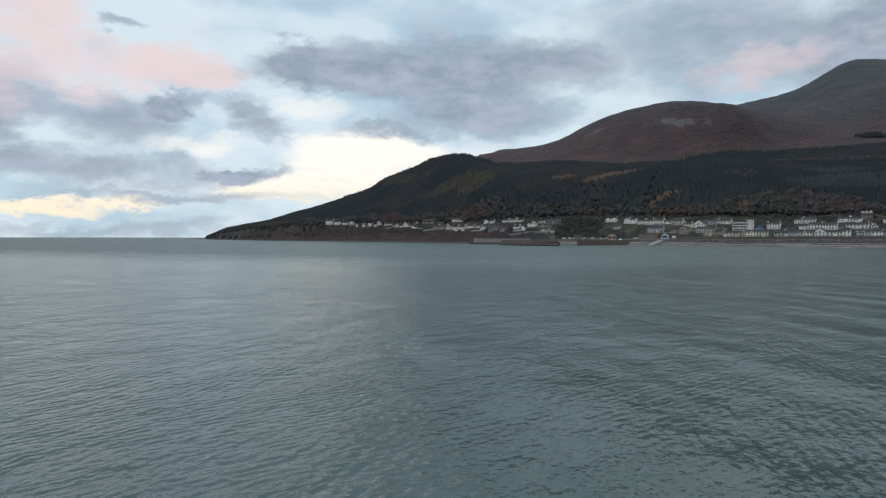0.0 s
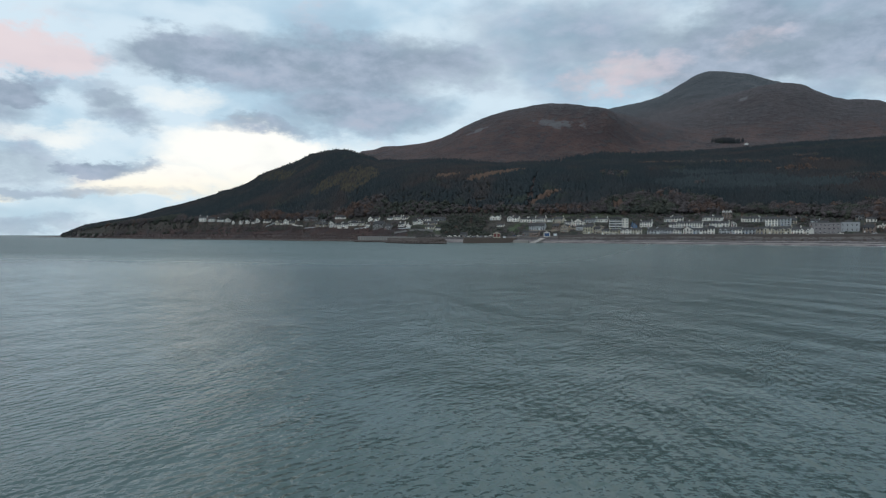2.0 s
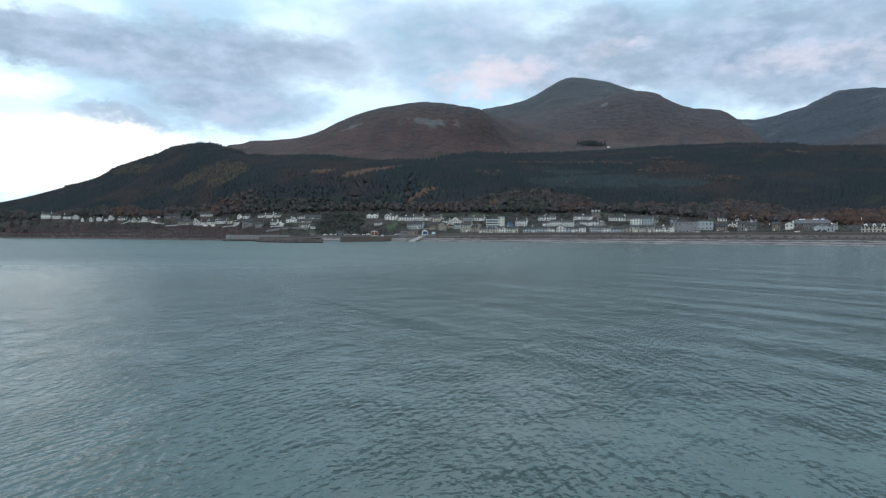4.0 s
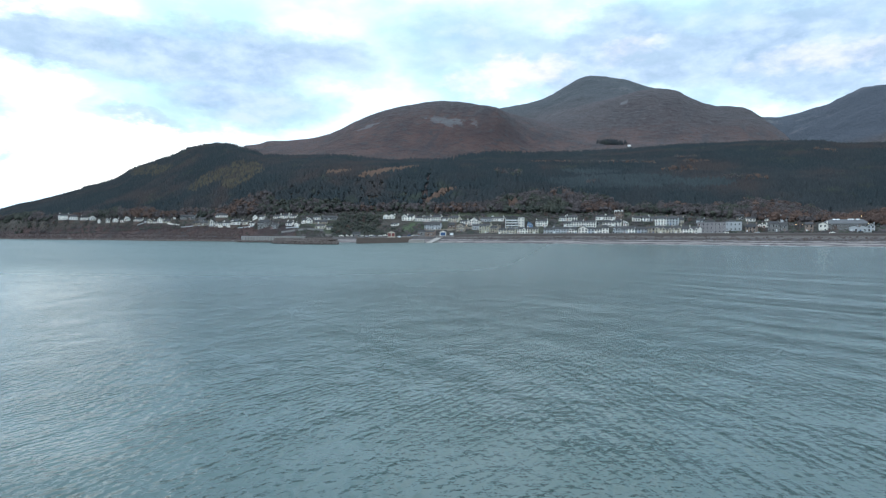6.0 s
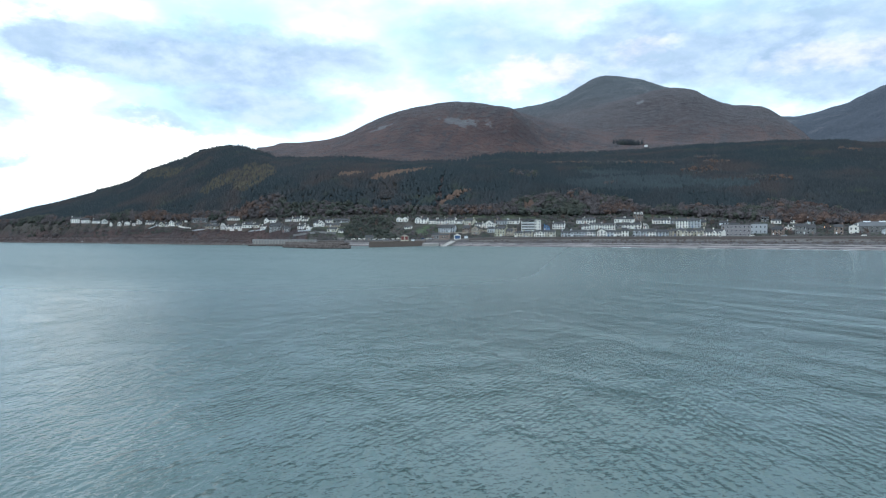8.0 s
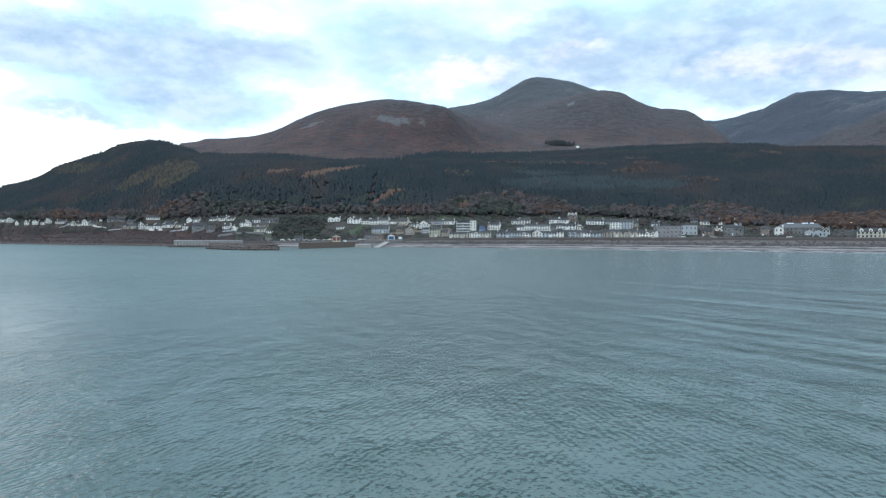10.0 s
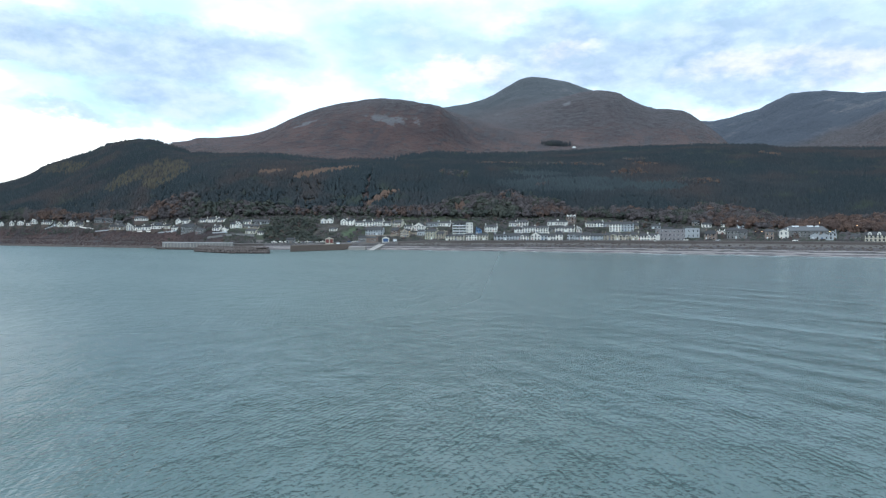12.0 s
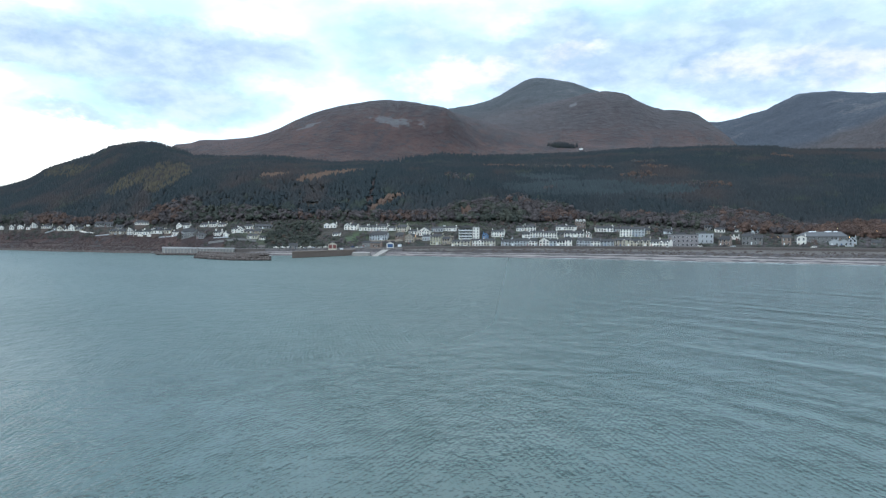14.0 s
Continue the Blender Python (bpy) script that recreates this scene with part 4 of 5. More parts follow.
def window_meshes(w, h):
    bm = bmesh.new()
    t = 0.05
    box(bm, -w / 2, w / 2, -0.07, 0.05, 0, t)
    box(bm, -w / 2, w / 2, -0.05, 0.05, h - t, h)
    box(bm, -w / 2, -w / 2 + t, -0.05, 0.05, t, h - t)
    box(bm, w / 2 - t, w / 2, -0.05, 0.05, t, h - t)
    box(bm, -w / 2 + t, w / 2 - t, -0.04, 0.04, h * 0.5 - 0.04, h * 0.5 + 0.04)
    pane = box(bmesh.new(), -w / 2 + 0.05, w / 2 - 0.05, -0.02, 0.02, 0.05, h - 0.05)
    return mesh_of("window", bm, TRIM), mesh_of("pane", pane, GLASS)


WINDOW_KINDS = {k: window_meshes(*k) for k in ((1.1, 1.5), (1.5, 1.3), (1.0, 1.9), (2.4, 1.7), (1.5, 1.7), (1.8, 1.4), (1.3, 2.0))}


def window(parent, x, y, z, kind, name="window"):
    f, p = WINDOW_KINDS[kind]
    ob = part(name, f, None, parent, at=Matrix.Translation((x, y, z)))
    part("pane", p, None, ob)
    return ob


HOUSE_SPOTS = []
HOUSE_RNG = random.Random(5)


def house(x, y, w, eave, rise, storeys, wall, front=0, bay=0, dormers=0, row="houses of the town"):
    """A house whose front stands at (x, y), facing the sea."""
    rnd = HOUSE_RNG
    az, r = (float(v) for v in polar(x, y))
    d = min(max(0.75 * w, 7.0), 9.5)
    # on the steep headland a house stands level with its uphill corner, on a stone base
    steep = az < -28
    z = float(land_z(x, y)[0])
    mat, word = WALLS[wall]
    eave, rise = eave * rnd.uniform(0.94, 1.06), rise * rnd.uniform(0.9, 1.15)
    shape = "gabled" if front else ("bay-fronted" if bay else ("two-storey" if storeys == 2 else "three-storey" if storeys > 2 else "low"))
    setting = "above the shore" if r < 690 else "under the forest"
    gx, gy = (float(land_z(x + 12, y)[0] - land_z(x - 12, y)[0]), float(land_z(x, y + 12)[0] - land_z(x, y - 12)[0]))
    turn = -math.degrees(math.atan2(gx, gy)) if math.hypot(gx, gy) > 1.0 else -az
    swing = 24 if steep else 38
    turn = min(max(turn, -az - swing), -az + swing)
    if steep:
        ex, ey = 0.4 * w * math.cos(radians(turn)), 0.4 * w * math.sin(radians(turn))
        z = max(z + 0.6, float(land_z(x + ex, y + ey)[0]), float(land_z(x - ex, y - ey)[0]))
    foot = -0.2 if steep else -4
    ob = thing("house", pose(x, y, z, 0, 0, turn + rnd.uniform(-4, 4)), f"{word} {shape} slate-roofed house {setting}", "house", row)
    HOUSE_SPOTS.append((x, y, max(w, d)))
    bay = bay and rnd.random() < 0.4
    h = w / 2
    bm = bmesh.new()
    if front:
        prism(bm, [(-h, foot), (h, foot), (h, eave), (0, eave + rise), (-h, eave)], "y", 0, d)
    else:
        prism(bm, [(0, foot), (d, foot), (d, eave), (d / 2, eave + rise), (0, eave)], "x", -h, h)
    part("wall", bm, mat, ob)
    if steep:
        part("base", box(bmesh.new(), -h - 0.1, h + 0.1, -0.1, d + 0.1, -6.0, foot - 0.004), PIER_STONE, ob, "dark rubble-stone base")
    # roof: two slopes with thickness and overhang
    o, t = 0.35, 0.22
    span = h if front else d / 2
    k = rise / span
    mid = 0 if front else d / 2
    prof = [(mid - span - o, eave - o * k), (mid, eave + rise), (mid + span + o, eave - o * k), (mid + span + o, eave - o * k + t), (mid, eave + rise + t * 1.3), (mid - span - o, eave - o * k + t)]
    bm = bmesh.new()
    if front:
        prism(bm, prof, "y", -0.3, d + 0.3)
    else:
        prism(bm, prof, "x", -h - 0.12, h + 0.12)
    part("roof", bm, SLATE, ob)
    for i in range(dormers):
        cx = (i + 0.5) * w / dormers - h
        bm = prism(bmesh.new(), [(cx - 1.2, eave - 0.2), (cx + 1.2, eave - 0.2), (cx + 1.2, eave + 1.7), (cx, eave + 2.7), (cx - 1.2, eave + 1.7)], "y", -0.15, d / 2)
        dm = part("dormer", bm, WALLS["white"][0], ob, "white gabled dormer")
        window(dm, cx, -0.17, eave + 0.1, (1.1, 1.5))
    # chimneys with pots
    for cx in ([-h + 0.6, h - 0.6] if (not front and w > 9) else [h - 0.7 if rnd.random() < 0.5 else -h + 0.7]):
        if rise < 1.3 and rnd.random() < 0.4:
            continue
        cy = d * 0.5 if not front else d * 0.65
        top = eave + rise + 1.1 if not front else eave + rise * 0.6 + 1.4
        bm = box(bmesh.new(), cx - 0.4, cx + 0.4, cy - 0.7, cy + 0.7, eave, top)
        box(bm, cx - 0.48, cx + 0.48, cy - 0.78, cy + 0.78, top - 0.02, top + 0.14)
        for q in (-0.35, 0.35):
            bmesh.ops.create_cone(bm, cap_ends=True, segments=8, radius1=0.16, radius2=0.13, depth=0.55, matrix=Matrix.Translation((cx, cy + q, top + 0.4)))
        part("chimney", bm, mat if rnd.random() < 0.6 else WALLS["brown"][0], ob)
    # openings
    level = eave / storeys
    cols = max(1, int(w / 2.6))
    door_col = rnd.randrange(cols)
    tall = min(level - 1.0, 1.9)
    for s in range(storeys):
        for c in range(cols):
            cx = (c + 0.5) * w / cols - h
            kind = (1.3, 2.0) if tall > 1.8 else ((1.5, 1.7) if tall > 1.55 else (1.8, 1.4))
            if s == 0 and c == door_col:
                bm = box(bmesh.new(), -0.5, 0.5, -0.05, 0.05, 0, 2.05)
                box(bm, -0.62, 0.62, -0.06, 0.03, 2.05, 2.2)
                part("door", bm, rnd.choice((DOOR_BLUE, BRICK_RED, TRIM, WALLS["brown"][0])), ob, at=Matrix.Translation((cx, -0.02, 0.15)))
            elif bay and c % 2 == 0:
                if s == 0:
                    prof = [(cx - 1.15, 0), (cx - 0.75, -0.9), (cx + 0.75, -0.9), (cx + 1.15, 0)]
                    bm = bmesh.new()
                    lo, hi = [bm.verts.new((p[0], p[1], -1.5)) for p in prof], [bm.verts.new((p[0], p[1], eave * 0.97)) for p in prof]
                    for i in range(3):
                        bm.faces.new((lo[i], lo[i + 1], hi[i + 1], hi[i]))
                    tip = bm.verts.new((cx, 0, eave * 0.97 + 0.9))
                    for i in range(3):
                        bm.faces.new((hi[i], hi[i + 1], tip))
                    part("bay", bm, mat, ob)
                window(ob, cx, -0.93, s * level + 0.75, kind)
            else:
                window(ob, cx, -0.02, s * level + (0.8 if level > 2.7 else 0.65), kind)
    if front and rise > 2.0 and w > 5:
        window(ob, 0, -0.02, eave - 0.2, (1.5, 1.3))
    return ob


house(-777.6, 1003.6, 4.2, 4.1, 2.5, 1, "white", front=1)
house(-755.7, 995.6, 6.2, 4.0, 3.2, 2, "white", front=1)
house(-736.9, 988.9, 8.3, 4.0, 2.4, 1, "white", front=1)
house(-718.5, 981.7, 6.9, 3.2, 1.6, 1, "white")
house(-680.7, 966.5, 13.6, 2.6, 1.6, 1, "white")
house(-662.2, 957.7, 4.7, 3.1, 1.5, 1, "grey")
house(-651.5, 953.1, 7.4, 3.8, 3.1, 2, "cream", front=1)
house(-640.4, 950.1, 6.1, 3.0, 2.3, 1, "white")
house(-631.2, 948.0, 6.8, 6.1, 2.3, 2, "white", front=1)
house(-616.2, 942.6, 10.8, 2.6, 2.3, 1, "cream")
house(-586.0, 940.0, 11.5, 4.5, 2.2, 2, "stone")
house(-569.3, 934.2, 10.8, 4.4, 2.2, 2, "stone")
house(-608.5, 950.3, 4.1, 2.6, 1.5, 1, "white", front=1)
house(-550.2, 913.1, 8.6, 4.3, 2.2, 2, "tan")
house(-534.6, 906.4, 11.2, 4.3, 2.1, 2, "tan")
house(-546.4, 921.4, 10.7, 2.9, 2.2, 1, "stone")
house(-518.3, 898.8, 7.8, 5.6, 3.5, 2, "white", front=1)
house(-503.4, 891.3, 10.4, 3.5, 1.4, 1, "white")
house(-486.6, 882.6, 10.3, 3.4, 2.1, 1, "white")
house(-505.4, 906.4, 19.9, 2.8, 2.1, 1, "white")
house(-471.7, 880.7, 11.6, 2.7, 1.4, 1, "stone")
house(-467.4, 872.8, 14.0, 3.4, 1.4, 1, "white")
house(-450.6, 864.9, 8.2, 3.4, 2.0, 1, "cream")
house(-436.4, 855.5, 8.2, 4.0, 1.3, 1, "white")
house(-436.0, 864.8, 7.6, 3.4, 2.7, 1, "white", front=1)
house(-423.6, 857.7, 8.2, 3.3, 2.0, 1, "white")
house(-411.2, 837.1, 16.6, 7.1, 3.2, 3, "stone")
house(-391.6, 826.7, 9.7, 5.1, 1.9, 2, "stone")
house(-400.0, 852.6, 10.1, 2.6, 2.0, 1, "white")
house(-386.8, 847.8, 10.1, 3.3, 2.0, 1, "white")
house(-374.5, 844.7, 10.0, 2.6, 1.9, 1, "white")
house(-372.0, 827.1, 9.8, 3.8, 1.9, 2, "white")
house(-359.3, 820.8, 6.1, 3.8, 1.9, 1, "white", front=1)
house(-351.1, 825.5, 6.7, 4.4, 1.9, 2, "white")
house(-343.9, 825.3, 6.8, 5.0, 2.5, 2, "white", front=1)
house(-338.0, 834.2, 8.7, 3.2, 1.9, 1, "white")
house(-322.3, 836.2, 18.8, 3.2, 1.9, 1, "stone")
house(-335.2, 825.7, 8.6, 2.6, 1.9, 1, "tan")
house(-325.7, 826.3, 9.9, 2.6, 1.9, 1, "tan")
house(-326.5, 815.2, 12.1, 3.1, 1.9, 1, "cream")
house(-313.7, 812.7, 7.9, 3.1, 1.8, 1, "white")
house(-266.6, 774.5, 8.6, 4.1, 1.7, 1, "stone")
house(-250.5, 843.4, 7.0, 3.8, 1.9, 1, "white", front=1)
house(-243.6, 844.2, 7.0, 3.8, 1.9, 1, "white", front=1)
house(-234.8, 824.9, 8.7, 2.6, 1.2, 1, "white")
house(-225.9, 838.6, 7.0, 5.0, 2.5, 2, "white", front=1)
house(-218.3, 837.4, 7.6, 5.0, 1.9, 2, "white")
house(-207.2, 834.8, 9.5, 3.7, 1.9, 1, "white")
house(-196.9, 833.0, 10.1, 4.4, 1.9, 2, "white")
house(-185.7, 832.3, 12.0, 5.0, 1.9, 2, "white")
house(-190.4, 810.9, 8.6, 6.0, 3.0, 2, "pale")
house(-180.9, 810.8, 10.4, 6.6, 3.0, 2, "pale")
house(-192.8, 784.8, 8.8, 4.6, 1.7, 1, "stone")
house(-181.7, 778.0, 10.5, 4.6, 1.7, 1, "brown")
house(-174.8, 831.3, 9.4, 3.1, 1.9, 1, "white")
house(-162.4, 826.4, 11.2, 4.9, 2.5, 2, "cream")
house(-162.0, 807.2, 9.1, 6.0, 3.0, 2, "brown")
house(-150.3, 800.0, 10.8, 5.9, 3.0, 2, "tan", front=1)
house(-148.7, 815.4, 9.2, 4.8, 1.8, 2, "white")
house(-136.1, 812.2, 11.6, 5.4, 3.6, 2, "white", front=1)
house(-132.5, 798.5, 7.8, 4.1, 1.8, 1, "pale")
house(-120.1, 780.9, 12.8, 8.0, 2.3, 3, "yellow")
house(-109.3, 776.1, 8.1, 5.7, 2.3, 2, "tan")
house(-123.2, 817.8, 13.5, 3.6, 1.8, 1, "pale")
house(-109.2, 817.3, 13.5, 3.6, 1.8, 1, "white")
house(-70.4, 792.9, 5.9, 4.6, 2.3, 2, "blue", front=1)
house(-57.9, 799.3, 13.0, 5.8, 1.7, 2, "white")
house(-97.5, 755.1, 9.5, 4.9, 1.6, 2, "cream", bay=1)
house(-88.2, 754.8, 9.5, 4.9, 1.6, 2, "cream", bay=1)
house(-75.7, 752.6, 11.1, 5.4, 1.6, 2, "white", bay=1)
house(-64.9, 752.1, 11.0, 5.4, 1.6, 2, "cream", bay=1)
house(-48.6, 749.4, 9.8, 4.8, 1.6, 2, "pale", bay=1)
house(-39.8, 748.5, 8.2, 4.8, 2.1, 2, "pale", bay=1)
house(-31.5, 747.4, 8.7, 4.8, 2.1, 2, "pale", bay=1)
house(-23.4, 746.2, 8.1, 4.8, 2.1, 2, "white", bay=1)
house(-13.2, 743.8, 9.6, 4.8, 2.7, 2, "white", front=1)
house(-5.1, 742.4, 6.9, 5.3, 1.6, 2, "pale", bay=1)
house(2.1, 741.0, 7.9, 4.7, 2.1, 2, "white", bay=1)
house(9.0, 739.4, 6.3, 5.8, 2.6, 2, "white", bay=1)
house(22.3, 735.2, 13.0, 5.2, 2.6, 2, "pale", bay=1)
house(32.7, 733.0, 8.8, 5.2, 2.6, 2, "white", bay=1)
house(43.0, 731.7, 12.3, 4.6, 2.1, 2, "pale", bay=1)
house(52.8, 728.3, 6.6, 5.6, 1.5, 2, "tan", bay=1)
house(59.6, 727.2, 7.5, 5.6, 2.0, 2, "cream", bay=1)
house(66.8, 722.9, 8.4, 5.1, 2.0, 2, "cream", bay=1)
house(74.4, 718.5, 8.3, 5.0, 2.0, 2, "cream", bay=1)
house(81.7, 714.0, 8.2, 5.0, 2.0, 2, "white", bay=1)
house(89.0, 708.4, 8.6, 4.9, 2.0, 2, "white", bay=1)
house(-34.9, 816.4, 7.8, 3.6, 1.8, 1, "white")
house(-24.6, 816.3, 12.0, 4.7, 1.8, 2, "white")
house(-29.1, 795.4, 8.2, 4.0, 1.7, 2, "white")
house(-18.3, 795.1, 13.9, 5.2, 1.7, 2, "white")
house(-5.1, 792.5, 13.2, 5.1, 1.7, 2, "white")
house(5.2, 793.9, 7.5, 3.4, 1.7, 2, "stone")
house(13.5, 792.2, 9.7, 4.6, 1.7, 2, "white")
house(23.2, 791.4, 10.2, 4.5, 1.7, 2, "white")
house(33.0, 789.4, 5.6, 3.4, 2.3, 2, "white", front=1)
house(7.5, 815.8, 10.7, 3.5, 1.8, 1, "white")
house(17.9, 815.0, 10.6, 3.5, 1.8, 1, "white")
house(27.6, 819.1, 10.6, 6.6, 2.4, 2, "brown", dormers=3)
house(45.8, 807.0, 8.0, 3.5, 1.7, 1, "white")
house(54.5, 806.9, 9.7, 4.0, 1.7, 2, "white")
house(62.1, 806.8, 5.7, 2.9, 1.7, 1, "pale")
house(69.1, 788.5, 11.6, 7.9, 2.2, 3, "white")
house(80.5, 786.5, 12.0, 7.8, 2.2, 3, "pale")
house(90.6, 793.8, 5.5, 3.9, 2.3, 2, "cream")
house(110.3, 791.7, 8.7, 2.8, 1.7, 1, "pale")
house(152.0, 800.8, 8.0, 4.5, 1.7, 2, "stone")
house(160.4, 792.2, 8.9, 3.3, 1.7, 1, "white")
house(170.8, 803.7, 4.8, 2.8, 2.3, 1, "white", front=1)
house(175.6, 803.2, 4.8, 2.8, 2.3, 1, "white", front=1)
house(179.0, 789.6, 11.3, 2.8, 2.2, 1, "white")
house(141.0, 714.5, 9.3, 5.4, 2.5, 2, "brown")
house(158.0, 750.1, 4.4, 2.6, 1.6, 1, "white", front=1)
house(161.8, 747.8, 4.4, 2.6, 1.6, 1, "white", front=1)
house(161.7, 718.4, 9.2, 7.4, 2.0, 2, "stone")
house(169.0, 714.9, 7.2, 5.9, 2.5, 2, "stone")
house(189.8, 779.6, 8.0, 4.3, 2.2, 2, "pale")
house(186.6, 698.8, 6.9, 7.1, 1.9, 2, "brown")
house(197.1, 695.7, 6.8, 7.1, 1.9, 2, "white", front=1)
house(217.8, 683.6, 6.9, 4.1, 1.8, 1, "pale", front=1)
house(223.4, 679.9, 6.8, 4.1, 1.8, 1, "pale", front=1)
house(229.3, 678.2, 5.5, 5.4, 2.3, 2, "pale", front=1)
house(267.9, 738.4, 9.5, 3.0, 2.5, 1, "stone")
house(249.3, 639.6, 25.0, 5.3, 2.6, 2, "cream", dormers=4)
house(248.7, 680.9, 7.0, 2.7, 1.8, 1, "stone")
house(-874.9, 1039.8, 15.5, 6.7, 3.3, 2, "white")
house(-845.0, 1028.2, 14.1, 5.5, 3.3, 2, "white")
house(-818.6, 1020.0, 12.9, 4.3, 3.2, 2, "white")
house(-797.0, 1012.9, 10.6, 4.2, 3.2, 2, "white", front=1)
house(-709.3, 980.0, 9.1, 4.0, 3.0, 2, "white", front=1)


def apartment_block(x, y, w, storeys=4, level=2.9, d=11.0):
    az = float(polar(x, y)[0])
    ob = thing("apartment_block", pose(x, y, float(land_z(x, y)[0]), 0, 0, -az), "white four-storey apartment block with recessed balconies", "apartments")
    h = w / 2
    top = storeys * level + 0.4
    mat = WALLS["white"][0]
    split = h * 0.35
    # shade inside the balcony recesses is put into this wall's darker colour
    part("wall", box(bmesh.new(), -h, h, 1.9, d, -5, top), WALLS["stone"][0], ob, "wall behind the balconies, greyed for the recess shade")
    part("end_wall", box(bmesh.new(), -h - 0.3, -h, 0, d, -5, top), mat, ob)
    part("stair_tower", box(bmesh.new(), split + 0.2, h + 0.4, 0, 4.5, -5, top + 0.6), mat, ob)
    bm = box(bmesh.new(), -h - 0.4, h + 0.6, -0.3, d + 0.3, top, top + 0.35)
    box(bm, -h + 2, h - 4, 3, d - 2, top + 0.35, top + 1.1)
    part("roof", bm, PALE_ROOF, ob, "flat grey roof with a plant room")
    for s in range(storeys):
        z = s * level
        for half in range(2):
            x0 = -h + half * (h + split) / 2
            x1 = x0 + (h + split) / 2 - 0.25
            bal = part("balcony", box(bmesh.new(), x0, x1, -0.1, 1.9, z - 0.15, z + 0.15), mat, ob)
            bm = box(bmesh.new(), x0, x1, -0.12, -0.04, z + 0.15, z + 0.9)
            box(bm, x0 - 0.15, x0 + 0.15, -0.1, 1.9, z + 0.15, z + level - 0.1)
            part("railing", bm, TRIM, bal)
            for k in range(2):
                window(ob, x0 + (k + 0.5) * (x1 - x0) / 2, 1.88, z + 0.45, (2.4, 1.7))
        window(ob, split + 1.6, -0.02, z + 0.9, (1.1, 1.5))
        window(ob, h - 1.2, -0.02, z + 0.9, (1.1, 1.5))
    HOUSE_SPOTS.append((x, y, w))


def large_building(name, x, y, w, hgt, d, storeys, wall, label, roof="flat", rise=1.0):
    az = float(polar(x, y)[0])
    ob = thing(name, pose(x, y, float(land_z(x, y)[0]), 0, 0, -az), label, name.replace("_", " "))
    h = w / 2
    part("wall", box(bmesh.new(), -h, h, 0, d, -5, hgt), WALLS[wall][0], ob)
    bm = bmesh.new()
    if roof == "flat":
        box(bm, -h - 0.3, h + 0.3, -0.3, d + 0.3, hgt, hgt + 0.5)
        box(bm, -h * 0.5, h * 0.2, 3, d - 2, hgt + 0.5, hgt + 1.8)
    else:
        lo = [bm.verts.new(p) for p in ((-h - 0.5, -0.6, hgt), (h + 0.5, -0.6, hgt), (h + 0.5, d + 0.6, hgt), (-h - 0.5, d + 0.6, hgt))]
        a, b = bm.verts.new((-h + d * 0.45, d / 2, hgt + rise)), bm.verts.new((h - d * 0.25, d / 2, hgt + rise))
        for f in ((lo[0], lo[1], b, a), (lo[1], lo[2], b), (lo[2], lo[3], a, b), (lo[3], lo[0], a), lo[::-1]):
            bm.faces.new(f)
    part("roof", bm, PALE_ROOF, ob)
    cols = int(w / 3.2)
    level = hgt / storeys
    for s in range(storeys):
        for c in range(cols):
            window(ob, (c + 0.5) * w / cols - h, -0.02, s * level + 0.9, (1.5, 1.3) if level < 3.6 else (1.0, 1.9))
    HOUSE_SPOTS.append((x, y, w))
    return ob


apartment_block(-87.2, 794.0, 20.5)
large_building("hotel", 106.0, 714.5, 25.0, 10.6, 14, 3, "taupe", "large brown-grey flat-roofed seafront hotel")
large_building("hotel_wing", 131.0, 739.0, 15.0, 9.0, 12, 2, "pale", "pale flat-roofed wing behind the large hotel")
hall = large_building("leisure_hall", 220.0, 713.0, 40.0, 6.0, 20, 2, "stone", "grey stone hall with a long pale sheet roof", "hip", 4.2)
for x0, x1 in ((-9.0, -3.5), (3.0, 8.0), (9.5, 12.5)):
    part("rooflight", prism(bmesh.new(), [(8.4, 9.75), (11.6, 9.75), (11.2, 10.5), (8.8, 10.5)], "x", x0, x1), TRIM, hall, "white ridge rooflight")


def lit_lamp(x, y, hgt, label):
    z = float(land_z(x, y)[0])
    ob = thing("street_lamp", pose(x, y, z, 0, 0, -float(polar(x, y)[0])), label, "street lamp", "lit street lamps")
    bm = bmesh.new()
    bmesh.ops.create_cone(bm, cap_ends=True, segments=8, radius1=0.11, radius2=0.06, depth=hgt + 1, matrix=Matrix.Translation((0, 0, hgt / 2 - 0.5)))
    part("post", bm, RUBBER, ob)
    part("arm", box(bmesh.new(), -0.05, 0.05, -1.1, 0.0, hgt - 0.1, hgt), RUBBER, ob)
    bm = bmesh.new()
    bmesh.ops.create_uvsphere(bm, u_segments=10, v_segments=6, radius=0.26, matrix=Matrix.Translation((0, -1.1, hgt - 0.15)) @ Matrix.Diagonal((1, 1, 0.7, 1)))
    part("lantern", bm, LIT, ob, "glowing warm lantern")


for lx, ly, lh in ((181.7, 718.8, 6.0), (186.2, 717.1, 6.0), (229.5, 684.0, 7.5), (272.1, 726.2, 8.0), (-143.8, 801.0, 5.5), (244.0, 736.0, 10.0)):
    lit_lamp(lx, ly, lh, "street lamp with a lit warm lantern on a dark post")

